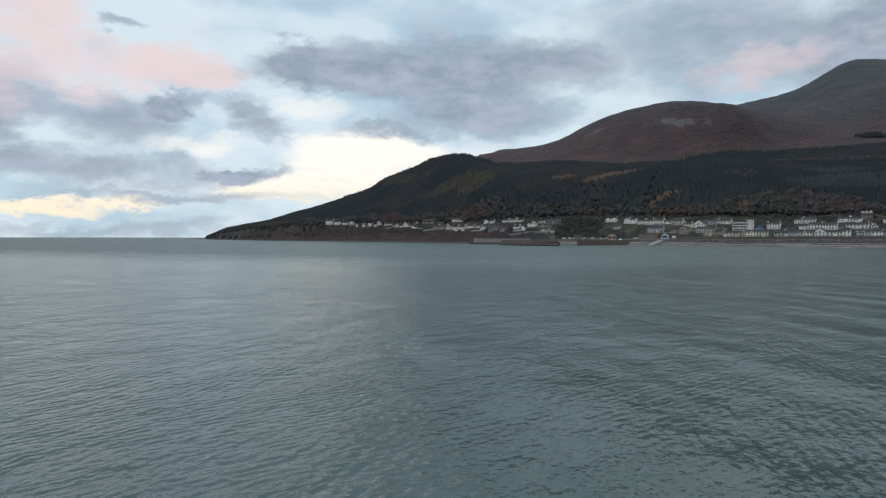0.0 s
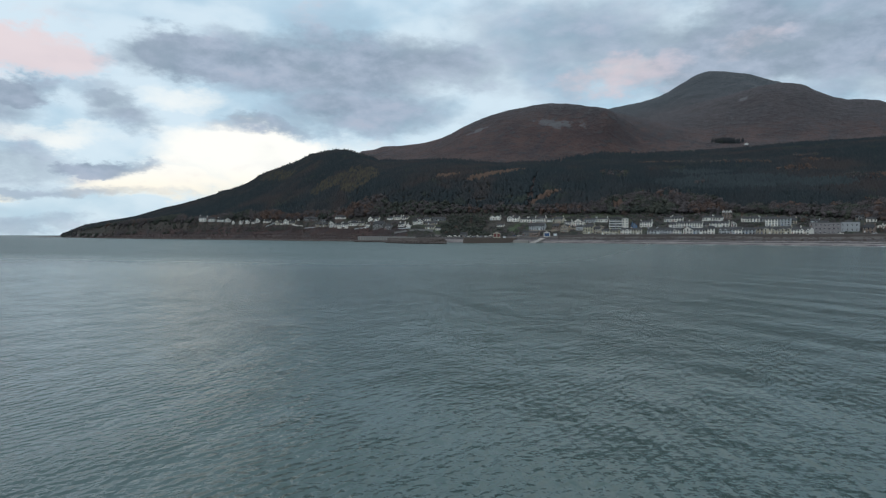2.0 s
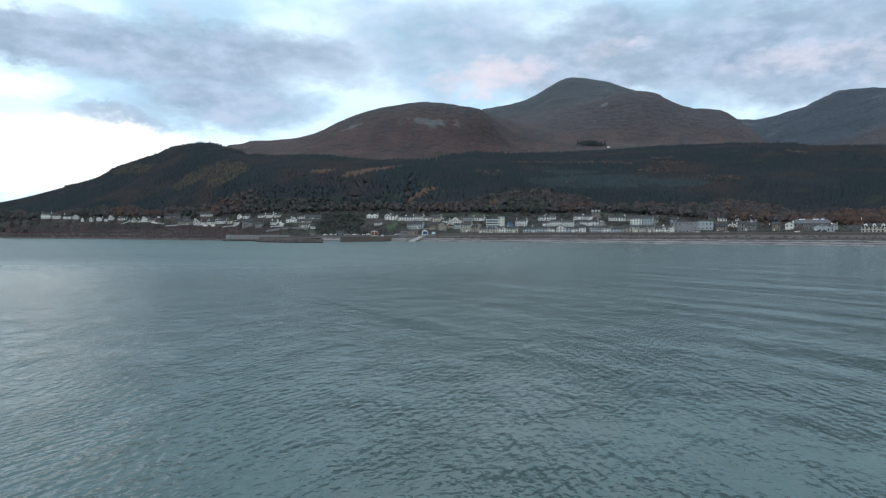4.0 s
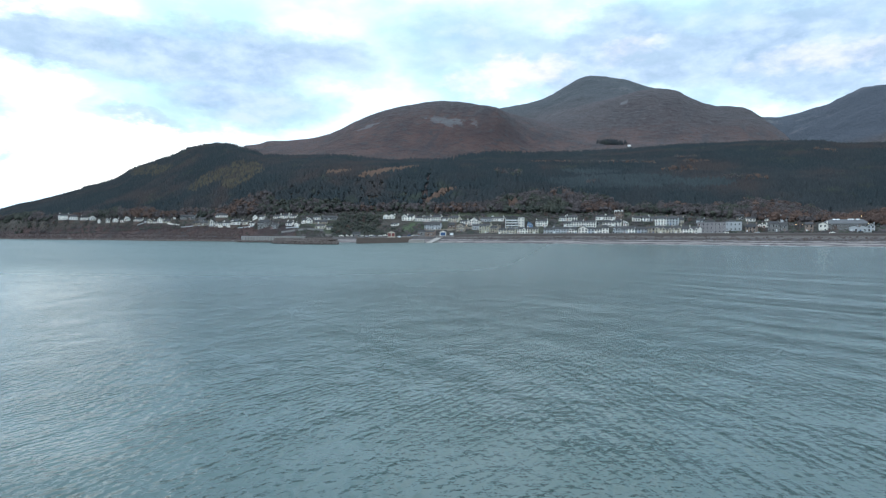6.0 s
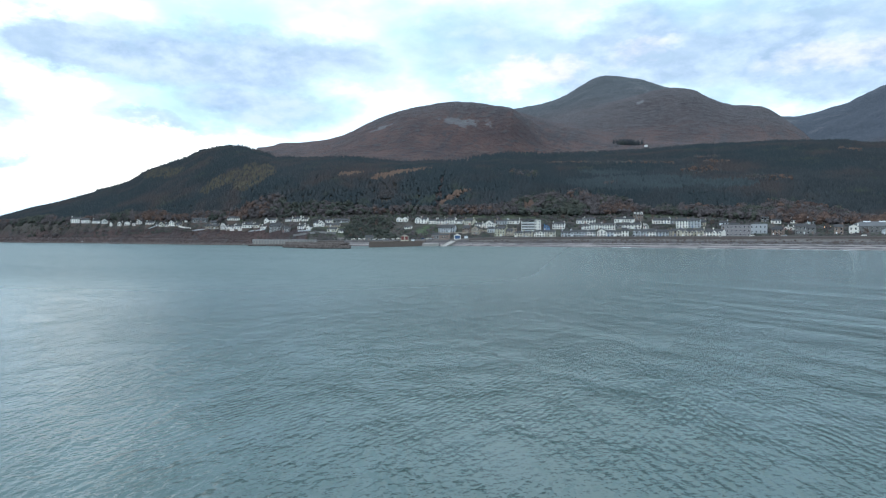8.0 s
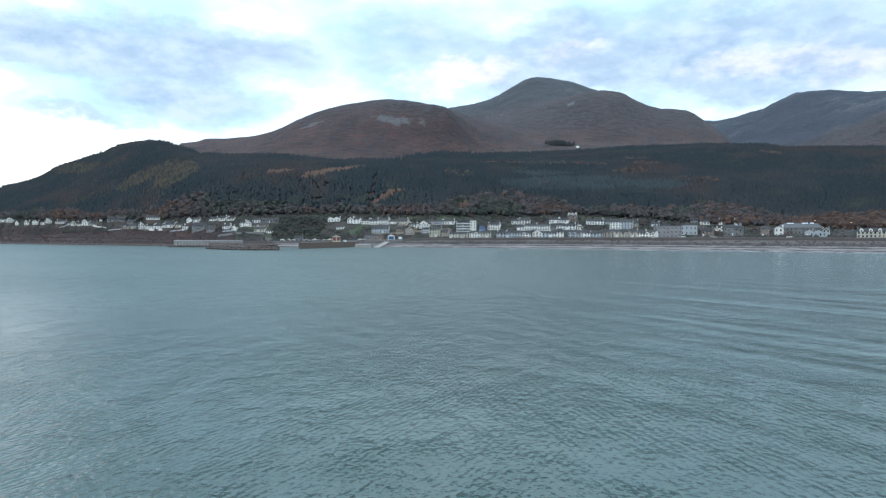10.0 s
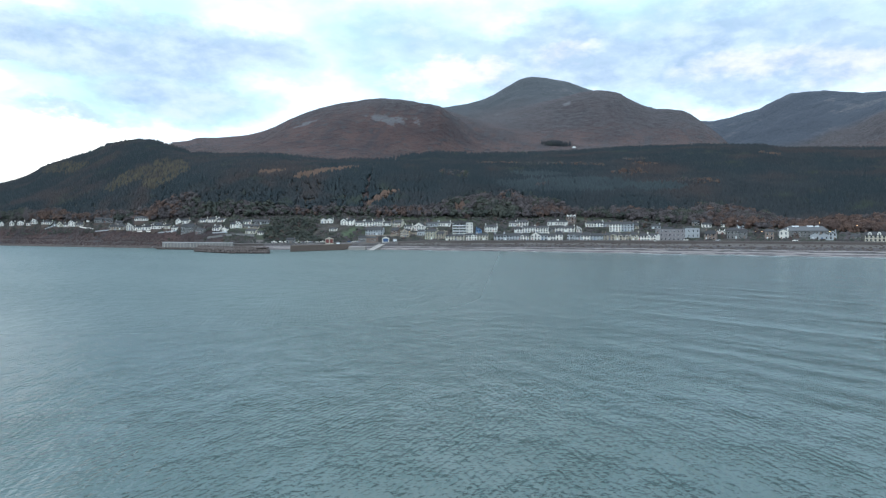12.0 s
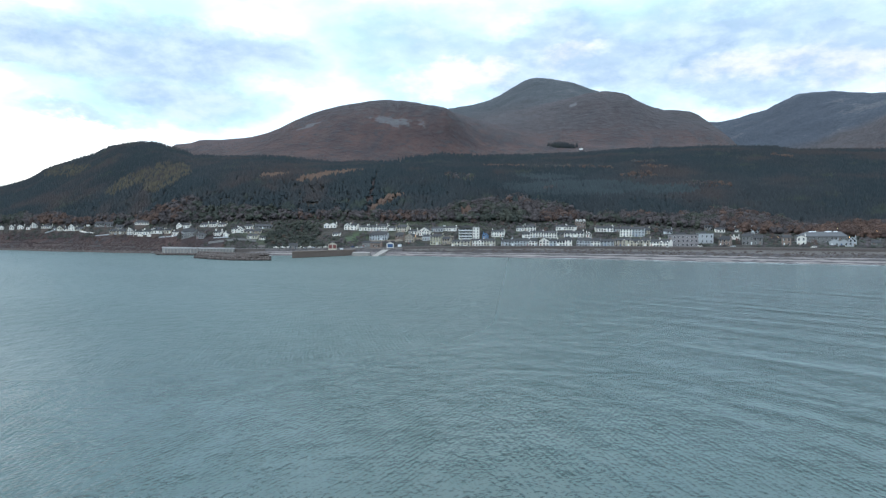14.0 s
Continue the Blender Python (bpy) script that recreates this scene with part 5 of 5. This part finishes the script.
# ---- shore: wall, promenade, harbour ----
def band(name, az0, az1, off0, off1, z0, z1, mat, label, category, step=0.4):
    """A solid strip that follows the coast, between two distances inland of the waterline."""
    azs = np.arange(az0, az1 + step, step)
    bm = bmesh.new()
    rows = []
    for a in azs:
        p = float(curve(a, PROM_Z))
        xa, ya = place(a, float(inland(a, off0)))
        xb, yb = place(a, float(inland(a, off1)))
        za, zb = z0(p), z1(p)
        rows.append([bm.verts.new(v) for v in ((xa, ya, za), (xa, ya, zb), (xb, yb, zb), (xb, yb, za))])
    for p, q in zip(rows, rows[1:]):
        for i in range(4):
            bm.faces.new((p[i], q[i], q[(i + 1) % 4], p[(i + 1) % 4]))
    bm.faces.new(rows[0])
    bm.faces.new(rows[-1][::-1])
    bmesh.ops.recalc_face_normals(bm, faces=bm.faces)
    return tagged(new(name, mesh_of(name, bm, mat)), label, category, kind="structure")


band("sea_wall", -9.5, 40, 55.0, 58.5, lambda p: p - 4.5, lambda p: p - 0.2, SEA_WALL, "dark stone sea wall under the promenade", "sea wall")
band("parapet", -9.5, 40, 57.6, 58.4, lambda p: p - 0.2, lambda p: p + 0.55, PAVING, "brown-grey stone parapet along the promenade", "parapet")
band("promenade", -9.5, 40, 58.5, 71.0, lambda p: p - 1.0, lambda p: p + 0.12, PAVING, "paved grey seafront promenade", "pavement")


def foam_line(off, width, az0, az1, seed, z):
    azs = np.arange(az0, az1, 0.12)
    wob = 5.0 * fbm(azs * 6, 0 * azs, 9, 3, seed)
    wid = np.maximum(width * (0.5 + fbm(azs * 6, 0 * azs + 50, 5, 3, seed + 9)), 0.05)
    c = curve(azs, COAST) + off + wob
    xa, ya = place(azs, c)
    xb, yb = place(azs, c + wid)
    za, zb = np.maximum(land_z(xa, ya), 0) + z, np.maximum(land_z(xb, yb), 0) + z
    me = grid_mesh("surf", np.stack([xa, xb], 1), np.stack([ya, yb], 1), np.stack([za, zb], 1))
    me.materials.append(FOAM)
    tagged(new("surf", me), "thin white line of surf on the beach", "surf", kind="structure")


foam_line(-3.0, 3.2, -9, 34, 3, 0.06)
foam_line(-14.0, 1.6, 4, 34, 8, 0.05)
foam_line(-1.0, 1.2, -50, -27, 13, 0.05)


def rocks(name, az0, az1, off0, off1, count, size, mat, label):
    az = az0 + (az1 - az0) * RNG.random(count)
    r = inland(az, off0 + (off1 - off0) * RNG.random(count))
    x, y = place(az, r)
    s = size * (0.35 + 1.2 * RNG.random(count) ** 3)
    v, f = clumps(x, y, np.maximum(land_z(x, y), -0.3) + 0.1 * s, s)
    joined(name, v, f, mat, label, "rocks")


rocks("shore_rocks", -51, -24.5, -5, 15, 2600, 1.5, DARK_STONE, "dark wet rocks under the sea bank")
rocks("tan_boulders", -9.3, -5.0, 44, 57, 420, 0.9, PAVING, "dull tan sandstone boulders tumbled below the wall")
rocks("rock_armour", -9.5, 34, 34, 56, 1500, 0.9, DARK_STONE, "dark boulders and shingle below the sea wall")
rocks("pale_ledges", -45, -28, 8, 17, 70, 1.3, MASONRY, "pale rock ledges above the tide line")


def quay(name, pts, top, mat, label, base=-3.0, batter=0.6, cope=0.35):
    """A solid harbour work over a plan outline, with sloping faces and a coping where it has one."""
    obn = thing(name, pose(0, 0, 0), label, "harbour wall")
    cx, cy = sum(p[0] for p in pts) / len(pts), sum(p[1] for p in pts) / len(pts)

    def ring(bm, grow, z):
        out = []
        for px, py in pts:
            d = math.hypot(px - cx, py - cy)
            out.append(bm.verts.new((px + (px - cx) / d * grow, py + (py - cy) / d * grow, z)))
        return out
    for nm, g0, z0, g1, z1, mt in (("body", batter, base, 0, top, mat), ("coping", 0.25, top, 0.25, top + cope, mat)):
        if nm == "coping" and not cope:
            continue
        bm = bmesh.new()
        a, b = ring(bm, g0, z0), ring(bm, g1, z1)
        n = len(pts)
        bm.faces.new(b)
        bm.faces.new(a[::-1])
        for i in range(n):
            bm.faces.new((a[i], a[(i + 1) % n], b[(i + 1) % n], b[i]))
        bmesh.ops.recalc_face_normals(bm, faces=bm.faces)
        part(nm, bm, mt, obn)
    return obn


def at_polar(pairs):
    return [tuple(float(v) for v in place(a, r)) for a, r in pairs]


quay("quay", at_polar([(-28.6, 752), (-25.5, 722), (-23.2, 712), (-23.2, 775), (-28.6, 830)]), 6.4, MASONRY, "pale masonry quay wall with buttresses")
quay("harbour_wall", at_polar([(-23.1, 718), (-20.8, 710), (-20.8, 765), (-23.1, 772)]), 5.6, SEA_WALL, "brown-grey stone wall round the harbour")
quay("breakwater", at_polar([(-25.9, 648), (-24.6, 612), (-23.4, 590), (-22.0, 582), (-20.75, 577), (-20.5, 590), (-21.8, 612), (-23.2, 640), (-24.2, 690), (-24.4, 716), (-25.9, 722)]), 4.3, DARK_STONE, "dark stone harbour breakwater at low tide", batter=6.0, cope=0)
quay("harbour_pier", at_polar([(-18.6, 616), (-15.8, 648), (-13.75, 676), (-13.4, 694), (-15.4, 672), (-18.3, 640)]), 5.4, PIER_STONE, "dark brown stone inner pier of the harbour", batter=1.0)
quay("landing_apron", at_polar([(-13.75, 655), (-12.35, 660), (-12.1, 694), (-13.6, 694)]), 2.6, CONCRETE, "pale concrete landing apron beside the slipway", batter=1.2)



def rubble(az0, az1, r_of, half, z, count, size):
    az = RNG.uniform(az0, az1, count)
    r = r_of(az) + RNG.uniform(-half, half, count)
    x, y = place(az, r)
    s = size * (0.4 + 0.9 * RNG.random(count))
    v, f = clumps(x, y, z + 0.5 * RNG.random(count), s)
    joined("breakwater_rubble", v, f, DARK_STONE, "dark tumbled stones along the breakwater", "rocks")


rubble(-25.9, -20.5, lambda a: curve(a, [(-25.9, 672), (-24.6, 634), (-23.4, 612), (-22.0, 596), (-20.5, 584)]), 12, 4.1, 1100, 1.1)
rubble(-26.1, -20.4, lambda a: curve(a, [(-26.1, 646), (-24.6, 607), (-23.4, 585), (-22.0, 577), (-20.4, 574)]), 5, 0.5, 900, 1.5)
rubble(-26.0, -20.4, lambda a: curve(a, [(-26.0, 650), (-24.6, 611), (-23.4, 589), (-22.0, 580), (-20.4, 577)]), 4, 2.2, 800, 1.2)
rubble(-29.0, -24.6, lambda a: curve(a, [(-29.0, 752), (-25.5, 715), (-24.6, 712)]), 5, 0.6, 700, 1.4)


def buttresses():
    quay_wall = bpy.data.objects["quay"]
    # paler than the wall, so colour adds shade to the recesses between
    me = mesh_of("buttress", box(bmesh.new(), -0.6, 0.6, -0.9, 0.6, 0.0, 6.0), CONCRETE)
    for i in range(22):
        a = -28.45 + 5.1 * i / 21
        x, y = at_polar([(a, float(curve(a, [(-28.6, 752), (-25.5, 722), (-23.2, 712)])))])[0]
        part("buttress", me, None, quay_wall, at=pose(x, y, 0.2, 0, 0, -a))


buttresses()


def slipway():
    ob = thing("slipway", pose(0, 0, 0), "pale concrete slipway running down to the sea", "slipway")
    a, b = Vector((*at_polar([(-11.9, 648)])[0], -0.3)), Vector((*at_polar([(-10.5, 700)])[0], 7.6))
    side = Vector((0, 0, 1)).cross(b - a).normalized() * 3.0
    bm = bmesh.new()
    v = [bm.verts.new(p) for p in (a - side, a + side, b + side, b - side)]
    w = [bm.verts.new(p - Vector((0, 0, 1.8))) for p in (a - side, a + side, b + side, b - side)]
    bm.faces.new(v)
    bm.faces.new(w[::-1])
    for i in range(4):
        bm.faces.new((v[i], w[i], w[(i + 1) % 4], v[(i + 1) % 4]))
    bmesh.ops.recalc_face_normals(bm, faces=bm.faces)
    part("ramp", bm, CONCRETE, ob)
    for s in (-1, 1):
        bm = bmesh.new()
        e = side * (s * 1.05)
        k = side.normalized() * 0.2
        v = [bm.verts.new(p) for p in (a + e - k, a + e + k, b + e + k, b + e - k)]
        w = [bm.verts.new(p + Vector((0, 0, 0.4))) for p in (a + e - k, a + e + k, b + e + k, b + e - k)]
        bm.faces.new(w)
        for i in range(4):
            bm.faces.new((v[i], v[(i + 1) % 4], w[(i + 1) % 4], w[i]))
        bmesh.ops.recalc_face_normals(bm, faces=bm.faces)
        part("kerb", bm, CONCRETE, ob)


slipway()


def shed(name, az, r, w, eave, rise, d, wall, doors, label, door_mat, base=4.0):
    x, y = at_polar([(az, r)])[0]
    ob = thing(name, pose(x, y, max(float(land_z(x, y)[0]), base), 0, 0, -az), label, name.replace("_", " "))
    h = w / 2
    part("wall", prism(bmesh.new(), [(-h, -4), (h, -4), (h, eave), (0, eave + rise), (-h, eave)], "y", 0, d), WALLS[wall][0], ob)
    k = rise / h
    prof = [(-h - 0.3, eave - 0.3 * k), (0, eave + rise), (h + 0.3, eave - 0.3 * k), (h + 0.3, eave - 0.3 * k + 0.2), (0, eave + rise + 0.26), (-h - 0.3, eave - 0.3 * k + 0.2)]
    part("roof", prism(bmesh.new(), prof, "y", -0.3, d + 0.3), SLATE, ob)
    for i in range(doors):
        cx = (i + 0.5) * w / doors - h
        dr = part("door", box(bmesh.new(), cx - w / doors * 0.38, cx + w / doors * 0.38, -0.08, 0.05, 0.0, eave * 0.86), door_mat, ob)
        part("handle", box(bmesh.new(), cx - 0.06, cx + 0.06, -0.16, -0.08, 1.0, 1.3), RUBBER, dr)
    HOUSE_SPOTS.append((x, y, w))
    return ob


shed("boathouse", -10.55, 690, 7.2, 4.0, 1.4, 12, "white", 1, "white boathouse with a blue door above the slipway", DOOR_BLUE)
shed("boat_store", -9.75, 692, 4.6, 2.6, 0.6, 8, "taupe", 1, "low brown-grey store beside the boathouse", TRIM)
shed("lifeboat_station", -15.35, 694, 8.4, 4.4, 1.7, 11, "cream", 2, "red-doored cream lifeboat station at the harbour", BRICK_RED, 6.6)
shed("harbour_office", -14.6, 691, 4.4, 3.0, 0.9, 9, "taupe", 1, "brown-grey office beside the lifeboat station", TRIM)


# ---- boats and cars along the harbour ----
def hull_mesh(length, beam, depth):
    bm = bmesh.new()
    rows = []
    for i in range(9):
        t = i / 8
        w = beam / 2 * (1 - max(0, t - 0.45) ** 2 * 3.2) * (0.85 + 0.15 * min(1, t * 4))
        sheer = depth * (1 + 0.35 * t * t)
        rows.append([bm.verts.new((sx * w * k, (t - 0.5) * length, z)) for sx, k, z in ((-1, 1, sheer), (-1, 0.75, sheer * 0.35), (0, 0, 0.0), (1, 0.75, sheer * 0.35), (1, 1, sheer))])
    for p, q in zip(rows, rows[1:]):
        for j in range(4):
            bm.faces.new((p[j], p[j + 1], q[j + 1], q[j]))
        bm.faces.new((p[0], q[0], q[4], p[4]))
    bm.faces.new(rows[0])
    bmesh.ops.recalc_face_normals(bm, faces=bm.faces)
    return bm


def make_boat(m):
    ob = thing("boat", m, "small white boat laid up on the quay", "boat", "boats at the harbour")
    part("hull", hull_mesh(6.0, 2.1, 1.0), WALLS["white"][0], ob)
    bm = box(bmesh.new(), -0.7, 0.7, -0.6, 1.0, 0.9, 1.9)
    bmesh.ops.bevel(bm, geom=bm.edges[:], offset=0.12, segments=1, affect="EDGES")
    cab = part("cabin", bm, WALLS["white"][0], ob)
    part("windscreen", box(bmesh.new(), -0.55, 0.55, 0.99, 1.04, 1.35, 1.75), GLASS, cab)
    part("outboard", box(bmesh.new(), -0.18, 0.18, -3.35, -2.95, 0.3, 1.35), RUBBER, ob)
    for s in (-1, 1):
        part("cradle", box(bmesh.new(), -1.0, 1.0, s * 1.5 - 0.1, s * 1.5 + 0.1, -0.3, 0.25), RUBBER, ob)
    return ob


def make_car(m, mat, word):
    ob = thing("parked_car", m, f"{word} car parked beside the seafront", "car", "parked cars")
    bm = bmesh.new()
    prism(bm, [(-2.1, 0.35), (2.1, 0.35), (2.15, 0.75), (1.2, 0.95), (0.6, 1.42), (-1.2, 1.45), (-1.9, 0.98), (-2.15, 0.9)], "x", -0.85, 0.85)
    part("body", bm, mat, ob)
    for s in (-1, 1):
        part("side_window", box(bmesh.new(), s * 0.86 - 0.02, s * 0.86 + 0.02, -1.35, 0.55, 0.98, 1.32), GLASS, ob)
        for q in (-1.3, 1.3):
            bm = bmesh.new()
            bmesh.ops.create_cone(bm, cap_ends=True, segments=14, radius1=0.33, radius2=0.33, depth=0.22, matrix=Matrix.Translation((s * 0.78, q, 0.33)) @ Matrix.Rotation(radians(90), 4, "Y"))
            part("wheel", bm, RUBBER, ob)
    return ob


def on_land(az, r, turn, lift=0.0):
    x, y = at_polar([(az, r)])[0]
    return pose(x, y, float(land_z(x, y)[0]) + lift, 0, 0, turn - az)


CAR_PAINTS = [(WALLS["white"][0], "white"), (WALLS["pale"][0], "silver-grey"), (DOOR_BLUE, "dark blue"), (BRICK_RED, "red")]
cars = [make_car(on_land(-16.4, 712, 80), *CAR_PAINTS[0]), make_car(on_land(-16.9, 713, 95), *CAR_PAINTS[1]), make_car(on_land(-13.7, 706, 85), *CAR_PAINTS[2]), make_car(on_land(-9.0, 704, 90), *CAR_PAINTS[3])]
for i, (a, off) in enumerate(((-17.6, 66), (-18.3, 68), (-12.9, 66), (-13.3, 67))):
    copy_thing(cars[0] if i % 2 else cars[1], on_land(a, float(inland(a, off)), 85 + 7 * i))
for i, a in enumerate((-4.2, -1.0, 2.6, 6.1, 6.9, 9.0, 11.4, 14.6, 17.0, 22.5)):
    r = float(inland(a, 68.5))
    x, y = at_polar([(a, r)])[0]
    copy_thing(cars[(0, 1, 0, 2, 1, 0, 3)[i % 7]], pose(x, y, float(curve(a, PROM_Z)) + 0.13, 0, 0, 90 - a))
boat = make_boat(on_land(-18.9, 720, 70, 0.35))
for i, (a, r) in enumerate(((-19.4, 722), (-19.9, 724), (-17.9, 716), (-15.9, 706), (-17.2, 714))):
    copy_thing(boat, on_land(a, r, 60 + 17 * i, 0.35))


shed("moor_hut", 5.5, 1424, 7.0, 2.6, 1.4, 5, "white", 1, "small white hut at the upper edge of the forest", TRIM)


# ---- garden walls and trees among the houses ----
def garden_wall(az0, az1, r0, r1, hgt, mat, label):
    pts = [at_polar([(a, r)])[0] for a, r in zip(np.linspace(az0, az1, 9), np.linspace(r0, r1, 9))]
    bm = bmesh.new()
    rows = []
    for (x, y), a, r in zip(pts, np.linspace(az0, az1, 9), np.linspace(r0, r1, 9)):
        x2, y2 = at_polar([(a, r + 0.4)])[0]
        z = float(land_z(x, y)[0])
        rows.append([bm.verts.new(v) for v in ((x, y, z - 1), (x, y, z + hgt), (x2, y2, z + hgt), (x2, y2, z - 1))])
    for p, q in zip(rows, rows[1:]):
        for i in range(4):
            bm.faces.new((p[i], q[i], q[(i + 1) % 4], p[(i + 1) % 4]))
    bm.faces.new(rows[0])
    bm.faces.new(rows[-1][::-1])
    bmesh.ops.recalc_face_normals(bm, faces=bm.faces)
    tagged(new("garden_wall", mesh_of("garden_wall", bm, mat)), label, "wall", kind="structure")


garden_wall(-34.7, -33.4, 1031, 993, 1.8, WALLS["white"][0], "white boundary wall beside the headland road")
garden_wall(-30.7, -29.4, 925, 893, 1.6, WALLS["white"][0], "white boundary wall beside the headland road")
garden_wall(-9.0, -5.2, 712, 700, 2.6, WALLS["tan"][0], "sandstone-coloured retaining wall above the shore")
garden_wall(-25.2, -21.5, 786, 762, 2.4, WALLS["stone"][0], "grey stone wall behind the quay")
garden_wall(-12.2, -9.4, 722, 716, 2.4, WALLS["tan"][0], "sandstone-coloured wall below the houses")


for a0, a1, r0, r1, wh in ((-33.3, -31.8, 985, 955, 1.3), (-28.9, -27.4, 878, 846, 1.4), (-27.0, -25.6, 838, 820, 1.2), (-24.8, -23.5, 796, 782, 1.5), (-36.6, -35.2, 1075, 1046, 1.2)):
    garden_wall(a0, a1, r0, r1, wh, WALLS["pale"][0], "pale grey boundary wall along the headland road")


def make_tree(m, mat, word, hgt, seed):
    rnd = random.Random(seed)
    ob = thing("tree", m, f"{word} tree among the houses", "tree", "trees in the town")
    bm = bmesh.new()
    bmesh.ops.create_cone(bm, cap_ends=True, segments=7, radius1=0.05 * hgt, radius2=0.018 * hgt, depth=hgt * 0.75, matrix=Matrix.Translation((0, 0, hgt * 0.30)))
    for i in range(6):
        a = i * 1.05 + rnd.random()
        mm = Matrix.Translation((0, 0, hgt * (0.32 + 0.05 * i))) @ Matrix.Rotation(a, 4, "Z") @ Matrix.Rotation(radians(48), 4, "Y") @ Matrix.Translation((0, 0, hgt * 0.16))
        bmesh.ops.create_cone(bm, cap_ends=True, segments=5, radius1=0.018 * hgt, radius2=0.006 * hgt, depth=hgt * 0.34, matrix=mm)
    part("trunk", bm, BARK, ob)
    n = 28
    a, u = RNG.random(n) * 6.28, RNG.random(n)
    rr = 0.36 * hgt * np.sqrt(RNG.random(n)) * (1 - 0.55 * np.abs(u - 0.35))
    v, f = clumps(rr * np.cos(a), rr * np.sin(a), hgt * (0.28 + 0.7 * u), hgt * (0.05 + 0.06 * RNG.random(n)))
    me = bpy.data.meshes.new("crown")
    me.from_pydata(v.tolist(), [], f.tolist())
    me.materials.append(mat)
    part("crown", me, None, ob)
    return ob


TREES = [make_tree(on_land(-6.6, 728, 0), AUTUMN, "russet autumn", 6.0, 1), make_tree(on_land(-2.0, 725, 40), BARE, "leafless brown", 5.5, 2),
         make_tree(on_land(3.0, 722, 80), EVERGREEN, "dark evergreen", 5.0, 3), make_tree(on_land(11.5, 716, 10), EVERGREEN, "dull green", 4.2, 4)]


def town_trees(count):
    made = 0
    for _ in range(4000):
        az = RNG.uniform(-44, 31)
        r = RNG.uniform(float(inland(az, 84)), float(curve(az, TOWN_R)) + 14)
        x, y = at_polar([(az, r)])[0]
        if any(math.hypot(x - hx, y - hy) < 0.62 * hw + 3.5 for hx, hy, hw in HOUSE_SPOTS):
            continue
        # keep the fronts open towards the sea
        blocked = False
        for hx, hy, hw in HOUSE_SPOTS:
            ha, hr = polar(hx, hy)
            if 0 < hr - r < 26 and abs(ha - az) * r * 0.01745 < hw * 0.5 + 1.5:
                blocked = True
                break
        k = int(RNG.integers(0, 4))
        if blocked and RNG.random() < 0.8:
            continue
        s = RNG.uniform(0.55, 1.15) * (0.6 if blocked else 1.0)
        ob = copy_thing(TREES[k], on_land(az, r, RNG.uniform(0, 360), -0.2))
        ob.scale = (s, s, s * RNG.uniform(0.85, 1.15))
        made += 1
        if made >= count:
            break


town_trees(285)


def shrubs(count):
    az = RNG.uniform(-44, 31, count)
    lo, hi = np.where(az < -24, curve(az, TOWN_R) - 26, inland(az, 80)), curve(az, TOWN_R) + 14
    r = lo + (hi - lo) * RNG.random(count)
    x, y = place(az, r)
    ok = np.ones(count, bool)
    for hx, hy, hw in HOUSE_SPOTS:
        ha, hr = polar(hx, hy)
        side = np.abs(az - ha) * r * 0.01745
        ok &= ~((side < hw * 0.55 + 0.8) & (r > hr - 4.5) & (r < hr + 11))
    ok &= fbm(x, y, 22, 2, 64) > -0.22
    x, y = x[ok], y[ok]
    s = 0.7 + 1.3 * RNG.random(len(x)) ** 2
    half = RNG.random(len(x)) < 0.5
    for pick, mat, name, label in ((half, EVERGREEN, "garden_hedges", "dark evergreen garden hedges and shrubs"), (~half, BARE, "garden_scrub", "brown leafless garden scrub between the houses")):
        v, f = clumps(x[pick], y[pick], land_z(x[pick], y[pick]) + 0.4 * s[pick], s[pick])
        joined(name, v, f, mat, label, "shrubs", True)


shrubs(17000)
# the dark grove above the harbour
az, r = scatter(-21.0, -16.2, 3.6, lambda a: inland(a, 92), lambda a: curve(a, TOWN_R) - 2)
gx, gy = place(az, r)
keep = fbm(gx, gy, 24, 3, 15) + 0.55 - np.abs(az + 18.6) / 2.6 > -0.25
gx, gy = gx[keep], gy[keep]
v, f = crowns(gx, gy, land_z(gx, gy) - 0.4, 3.4 + 2.6 * RNG.random(len(gx)), 20)
joined("grove", v, f, EVERGREEN, "dark evergreen grove above the harbour", "grove", True)
# wind-bent trees and thorn along the crest and slope of the headland
az, r = scatter(-51.3, -42.5, 7.0, lambda a: curve(a, TOWN_R) - 34, lambda a: curve(a, WOOD_R) + 16 if a < -46.5 else curve(a, SLOPE_R) + 30)
gx, gy = place(az, r)
keep = fbm(gx, gy, 30, 3, 18) > -0.12
gx, gy, az = gx[keep], gy[keep], az[keep]
dark = fbm(gx, gy, 40, 2, 83) > 0
for pick, mat, name, label in ((dark, EVERGREEN, "headland_trees", "dark wind-bent evergreen trees on the headland"), (~dark, BARE, "headland_scrub", "grey-brown leafless thorn scrub on the headland")):
    v, f = crowns(gx[pick], gy[pick], land_z(gx[pick], gy[pick]) - 0.5, 4.0 + 3.5 * RNG.random(pick.sum()), 22)
    joined(name, v, f, mat, label, "trees", True)
